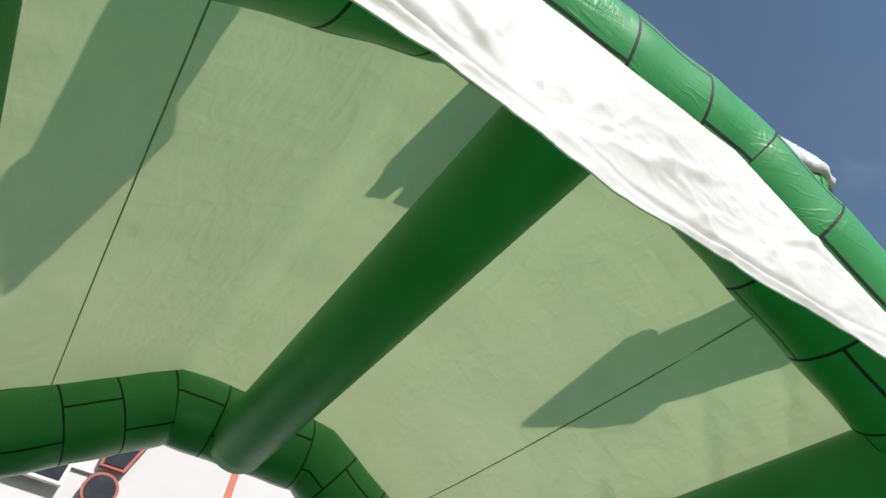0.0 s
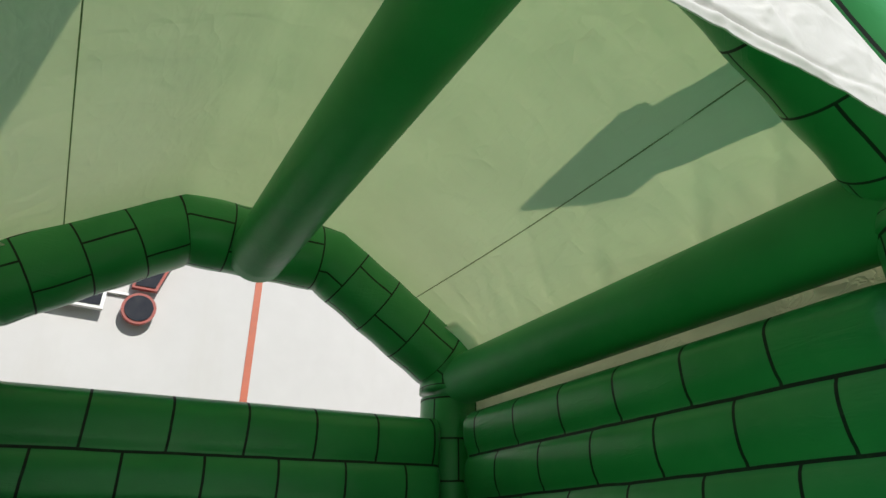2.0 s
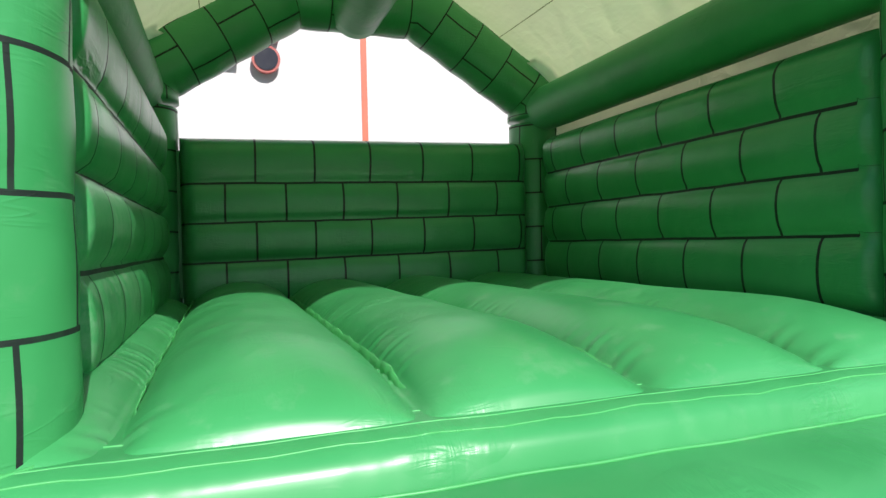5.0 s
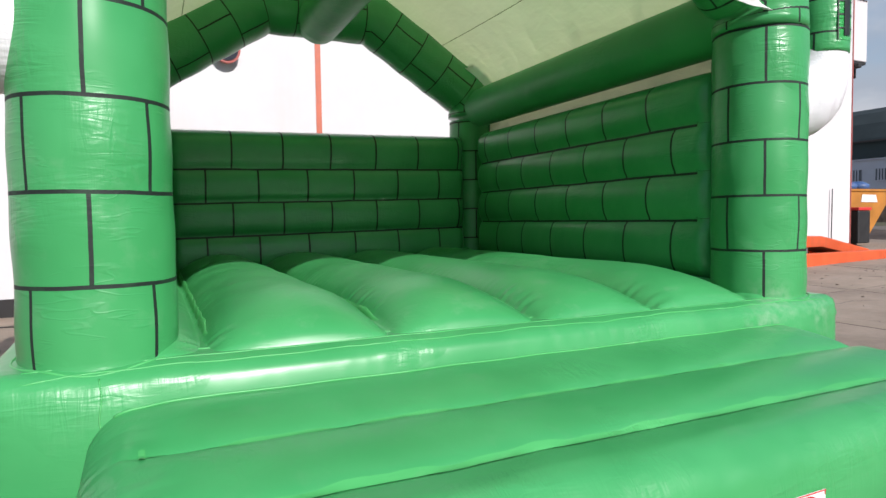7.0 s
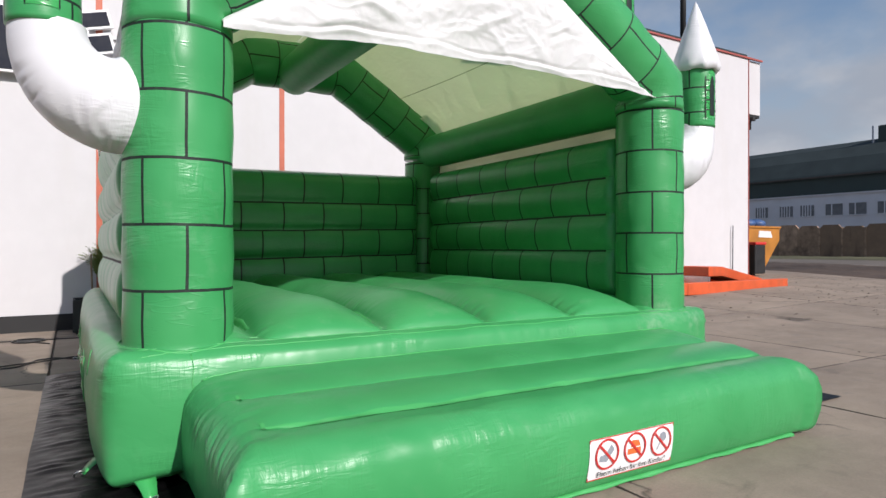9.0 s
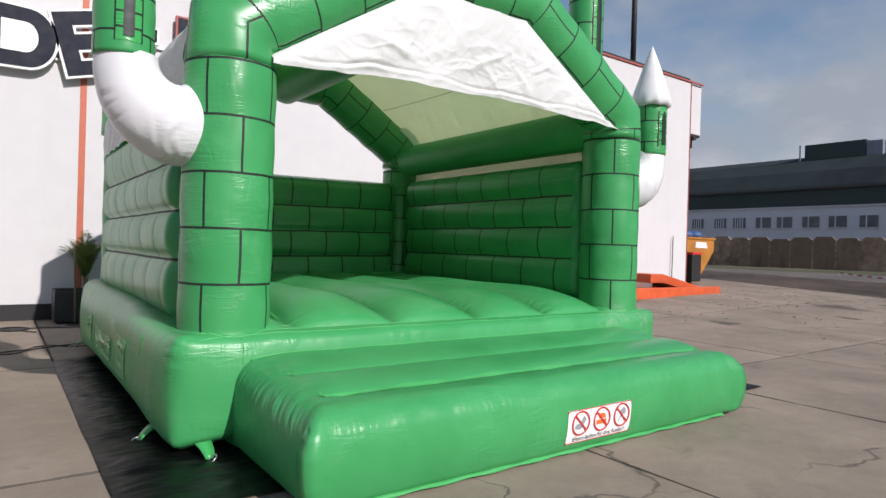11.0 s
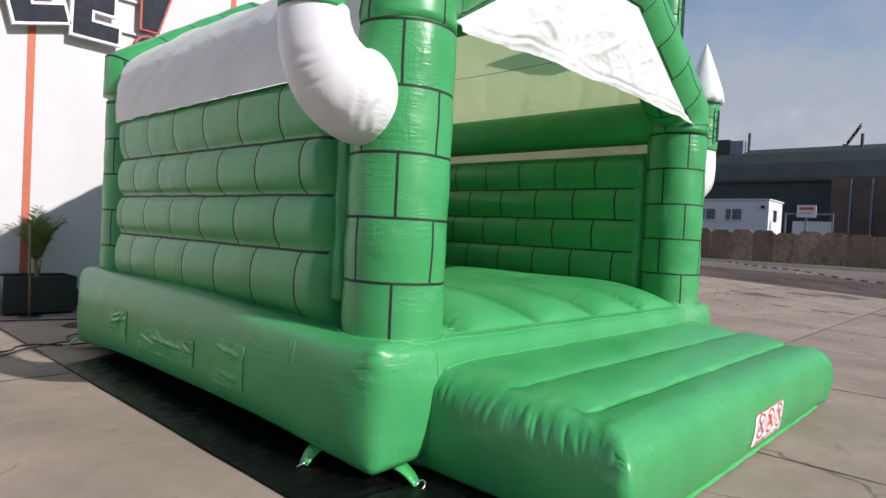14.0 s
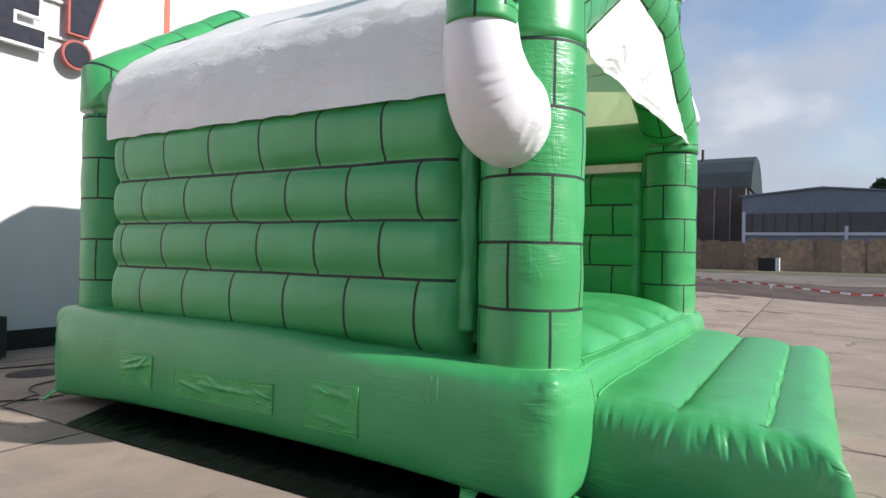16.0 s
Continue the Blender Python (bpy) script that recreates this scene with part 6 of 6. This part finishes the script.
def far_hall():
    h = empty("industrial_hall", "long dark green industrial hall with curved roof", "hall")
    block("wall", 72, 5.4, 0, 90, 120, 9.3, M_SHED, h)
    bm = bmesh.new()
    prof = [(71.6, 9.25), (71.8, 9.6), (73.2, 11.4), (75.5, 12.9), (79, 13.9), (83, 13.9), (86.5, 12.9), (89, 11.2), (90.4, 9.25)]
    A = [bm.verts.new((x, 5.2, z)) for x, z in prof]
    B = [bm.verts.new((x, 120.2, z)) for x, z in prof]
    for k in range(len(prof) - 1):
        bm.faces.new((A[k], A[k + 1], B[k + 1], B[k]))
    bm.faces.new(A[::-1]); bm.faces.new(B); bm.faces.new((A[0], B[0], B[-1], A[-1]))
    bmesh.ops.recalc_face_normals(bm, faces=bm.faces)
    part("roof", bm, M_SHED_ROOF, h)
    block("gutter", 71.45, 5.2, 9.15, 71.62, 120, 9.34, M_RUST, h, "rusty gutter")
    block("lean_to", 69.6, 5.6, 0, 71.9, 12.2, 9.2, M_BROWNCLAD, h, "rust-brown lower annexe")
    for y in (7.0, 8.6, 10.4):
        block("downpipe", 69.45, y, 0, 69.59, y + 0.14, 9.1, M_GREYCLAD, h)
    block("roof_ventilator", 76, 24.6, 13.0, 79, 31.0, 14.9, M_SHED, h, "dark ridge ventilator")
    block("ventilator_end", 76.1, 23.0, 13.0, 78.9, 24.55, 14.7, M_GREYCLAD, h)
    block("ladder_post", 75.6, 31.3, 13.0, 75.75, 31.45, 14.9, M_GREYCLAD, h)
    for y, z in ((22.6, 15.6), (11.0, 14.7)):
        part("flue", (lambda b: (bmesh.ops.create_cone(b, cap_ends=True, segments=10, radius1=0.16, radius2=0.16, depth=2.2), bmesh.ops.translate(b, vec=(77, y, z - 1.0), verts=b.verts), b)[2])(bmesh.new()), M_RUST, h)


far_hall()
WIN_Y = [(36.0, 34.7, 1), (33.4, 32.1, 1), (31.3, 30.0, 1), (28.9, 27.4, 0), (26.8, 25.35, 0), (24.4, 22.9, 0), (22.05, 20.55, 0), (19.5, 18.05, 0)]
office = empty("office_block", "low white office block with dark windows behind the fence", "office block")
block("wall", 61, 15.6, 0, 65.6, 60, 6.3, M_FARWHITE, office)
block("roof_edge", 60.85, 15.5, 6.301, 65.7, 60.1, 6.42, M_FARWHITE, office)
for y1, y0, bars in WIN_Y:
    w = block("window", 60.93, y0, 4.35, 60.999, y1, 5.42, M_PANE, office)
    block("frame", 60.90, y0 - 0.05, 5.421, 60.998, y1 + 0.05, 5.49, M_FARWHITE, w)
    block("sill", 60.88, y0 - 0.08, 4.27, 60.998, y1 + 0.08, 4.349, M_FARWHITE, w)
    for q in ((0.22, 0.42, 0.62, 0.82) if bars else (0.62,)):
        yy = y0 + (y1 - y0) * q
        block("bar", 60.895, yy - 0.05, 4.35, 60.929, yy + 0.05, 5.42, M_FARWHITE, w)
w = block("end_window", 62.6, 15.54, 4.3, 63.6, 15.599, 5.4, M_WINDOW, office)
block("frame", 62.5, 15.50, 5.401, 63.7, 15.598, 5.5, M_FARWHITE, w)
lo = block("wall_lamp", 60.6, 15.9, 5.5, 60.99, 16.2, 5.75, M_PLINTH, office)

gatef = empty("sign_gantry", "white notice board on a frame behind the fence", "notice board")
block("board", 61.9, 11.8, 4.75, 62.0, 13.4, 5.9, M_SIGN, gatef)
block("printed_bar", 61.88, 12.0, 5.45, 61.895, 13.2, 5.7, M_ORANGE, gatef, "orange printed bar")
block("printed_bar", 61.88, 12.2, 5.1, 61.895, 13.0, 5.2, M_STICKGREY, gatef)
for y in (10.4, 12.55, 14.3):
    block("post", 62.02, y, 0, 62.14, y + 0.14, 5.2 if y != 12.55 else 4.8, M_GREYCLAD, gatef)
block("cross_rail", 62.02, 10.55, 5.0, 62.14, 14.29, 5.15, M_GREYCLAD, gatef)
block("shutter", 62.3, 10.6, 0, 62.4, 13.8, 4.4, M_FARWHITE, gatef)

shed2 = empty("grey_shed", "low blue-grey gabled shed with a dark glazed band", "shed")
facade_x("wall", [(5.6, 0), (5.6, 7.8), (-1.4, 8.5), (-16, 7.2), (-16, 0)], 66, 100, M_GREYCLAD, shed2)
block("glazed_band", 65.9, -16, 4.2, 65.98, 5.2, 6.1, M_WINDOW, shed2, "dark glazed band")
block("white_sill", 65.85, -8.0, 3.9, 65.97, 5.4, 4.19, M_FARWHITE, shed2)
for y in (5.25, -3.6, -8.6):
    block("white_post", 65.84, y, 0, 65.96, y + 0.3, 6.3 if y > 0 else 4.8, M_FARWHITE, shed2)
for k in range(9):
    block("mullion", 65.86, 4.6 - k * 1.05, 4.2, 65.895, 4.68 - k * 1.05, 6.1, M_SHED, shed2)
facade_x("roof", [(5.8, 7.81), (5.8, 7.95), (-1.4, 8.66), (-16.2, 7.36), (-16.2, 7.22), (-1.4, 8.51)], 65.7, 100.2, M_GREYCLAD, shed2)

crane = empty("crane", "slender far crane jib above the hall roof", "crane")
for k in (0, 1):
    cord("jib", [(170, 29.0 - 2.8 * q, 27.6 + 4.6 * q + 0.7 * k) for q in np.linspace(0, 1, 5)], 0.16, M_RUST, crane)
for k in range(8):
    q = k / 8
    cord("brace", [(170, 29.0 - 2.8 * q, 27.6 + 4.6 * q), (170, 29.0 - 2.8 * (q + 0.06), 28.3 + 4.6 * (q + 0.06))], 0.10, M_RUST, crane)
block("mast", 169.6, 29.0, 0, 170.4, 29.8, 28.0, M_RUST, crane)

crate = empty("metal_crate", "dark metal crate in front of the concrete fence", "crate")
zc = float(gz(46, 2))
block("body", 45.4, 1.6, zc + 0.06, 46.6, 2.7, zc + 1.0, M_PLINTH, crate, bevel=0.02)
block("side_plate", 45.35, 1.35, zc + 0.05, 46.6, 1.59, zc + 1.02, M_SIGN, crate)
for y in (1.65, 2.5):
    block("foot", 45.5, y, zc - 0.01, 46.5, y + 0.12, zc + 0.059, M_PLINTH, crate)


def far_wood():
    rng = random.Random(9)
    bm = bmesh.new()
    for k in range(9000):
        y = rng.uniform(-44, -7)
        top = 23.0 + 3.0 * math.sin(y * 0.05) + 3 * math.sin(y * 0.21) - (max(0, y + 14) * 1.2)
        top += 2.2 * noise.noise((y * 0.55, 2.0, 0.0)) + 1.2 * noise.noise((y * 1.6, 5.0, 0.0))
        z = max(1.0, top) * (1 - 0.5 * rng.random() ** 1.5)
        m = Matrix.Translation((175 + rng.uniform(-8, 8), y, z)) @ Euler((rng.uniform(0, 6), rng.uniform(0, 6), rng.uniform(0, 6))).to_matrix().to_4x4()
        s_ = rng.uniform(0.25, 0.75)
        v = [bm.verts.new(m @ Vector(c)) for c in ((-s_, -s_ * 0.6, 0), (s_, -s_ * 0.4, 0.3), (s_ * 0.8, s_ * 0.7, 0), (-s_ * 0.6, s_ * 0.6, 0.4))]
        bm.faces.new(v)
    o = part("wooded_hill", bm, M_TREE)
    tagged(o, "dark green wooded hill in the distance", "wood", kind="stuff")


far_wood()

# red and white barrier tape on low stakes
tape = empty("barrier_tape", "red and white barrier tape strung across the yard", "barrier tape")
T0, T1 = np.array([30.0, 9.0]), np.array([18.6, -3.4])
for k in range(44):
    q0, q1 = k / 44, (k + 1) / 44
    a, b = T0 + (T1 - T0) * q0, T0 + (T1 - T0) * q1
    za = float(gz(*a)) + 0.22 + 0.22 * q0 - 0.04 * math.sin(q0 * 3 * math.pi) ** 2
    zb = float(gz(*b)) + 0.22 + 0.22 * q1 - 0.04 * math.sin(q1 * 3 * math.pi) ** 2
    bm = bmesh.new()
    bm.faces.new([bm.verts.new(v) for v in ((a[0], a[1], za), (b[0], b[1], zb), (b[0] + 0.01, b[1], zb + 0.055), (a[0] + 0.01, a[1], za + 0.055))])
    part("band", bm, M_TRIM if k % 2 else M_STICKRED, tape)
for q in (0, 1 / 3, 2 / 3, 1):
    a = T0 + (T1 - T0) * q
    z0_ = float(gz(*a))
    cord("stake", [(a[0] + 0.03, a[1], z0_ - 0.03), (a[0] + 0.03, a[1], z0_ + 0.28 + 0.22 * q)], 0.012, M_STEEL, tape)

# concrete slabs of the yard
for i in range(len(SLAB_X) - 1):
    for j in range(len(SLAB_Y) - 1):
        if SLAB_X[i] < 20:
            slab(SLAB_X[i], SLAB_Y[j], SLAB_X[i + 1], SLAB_Y[j + 1])
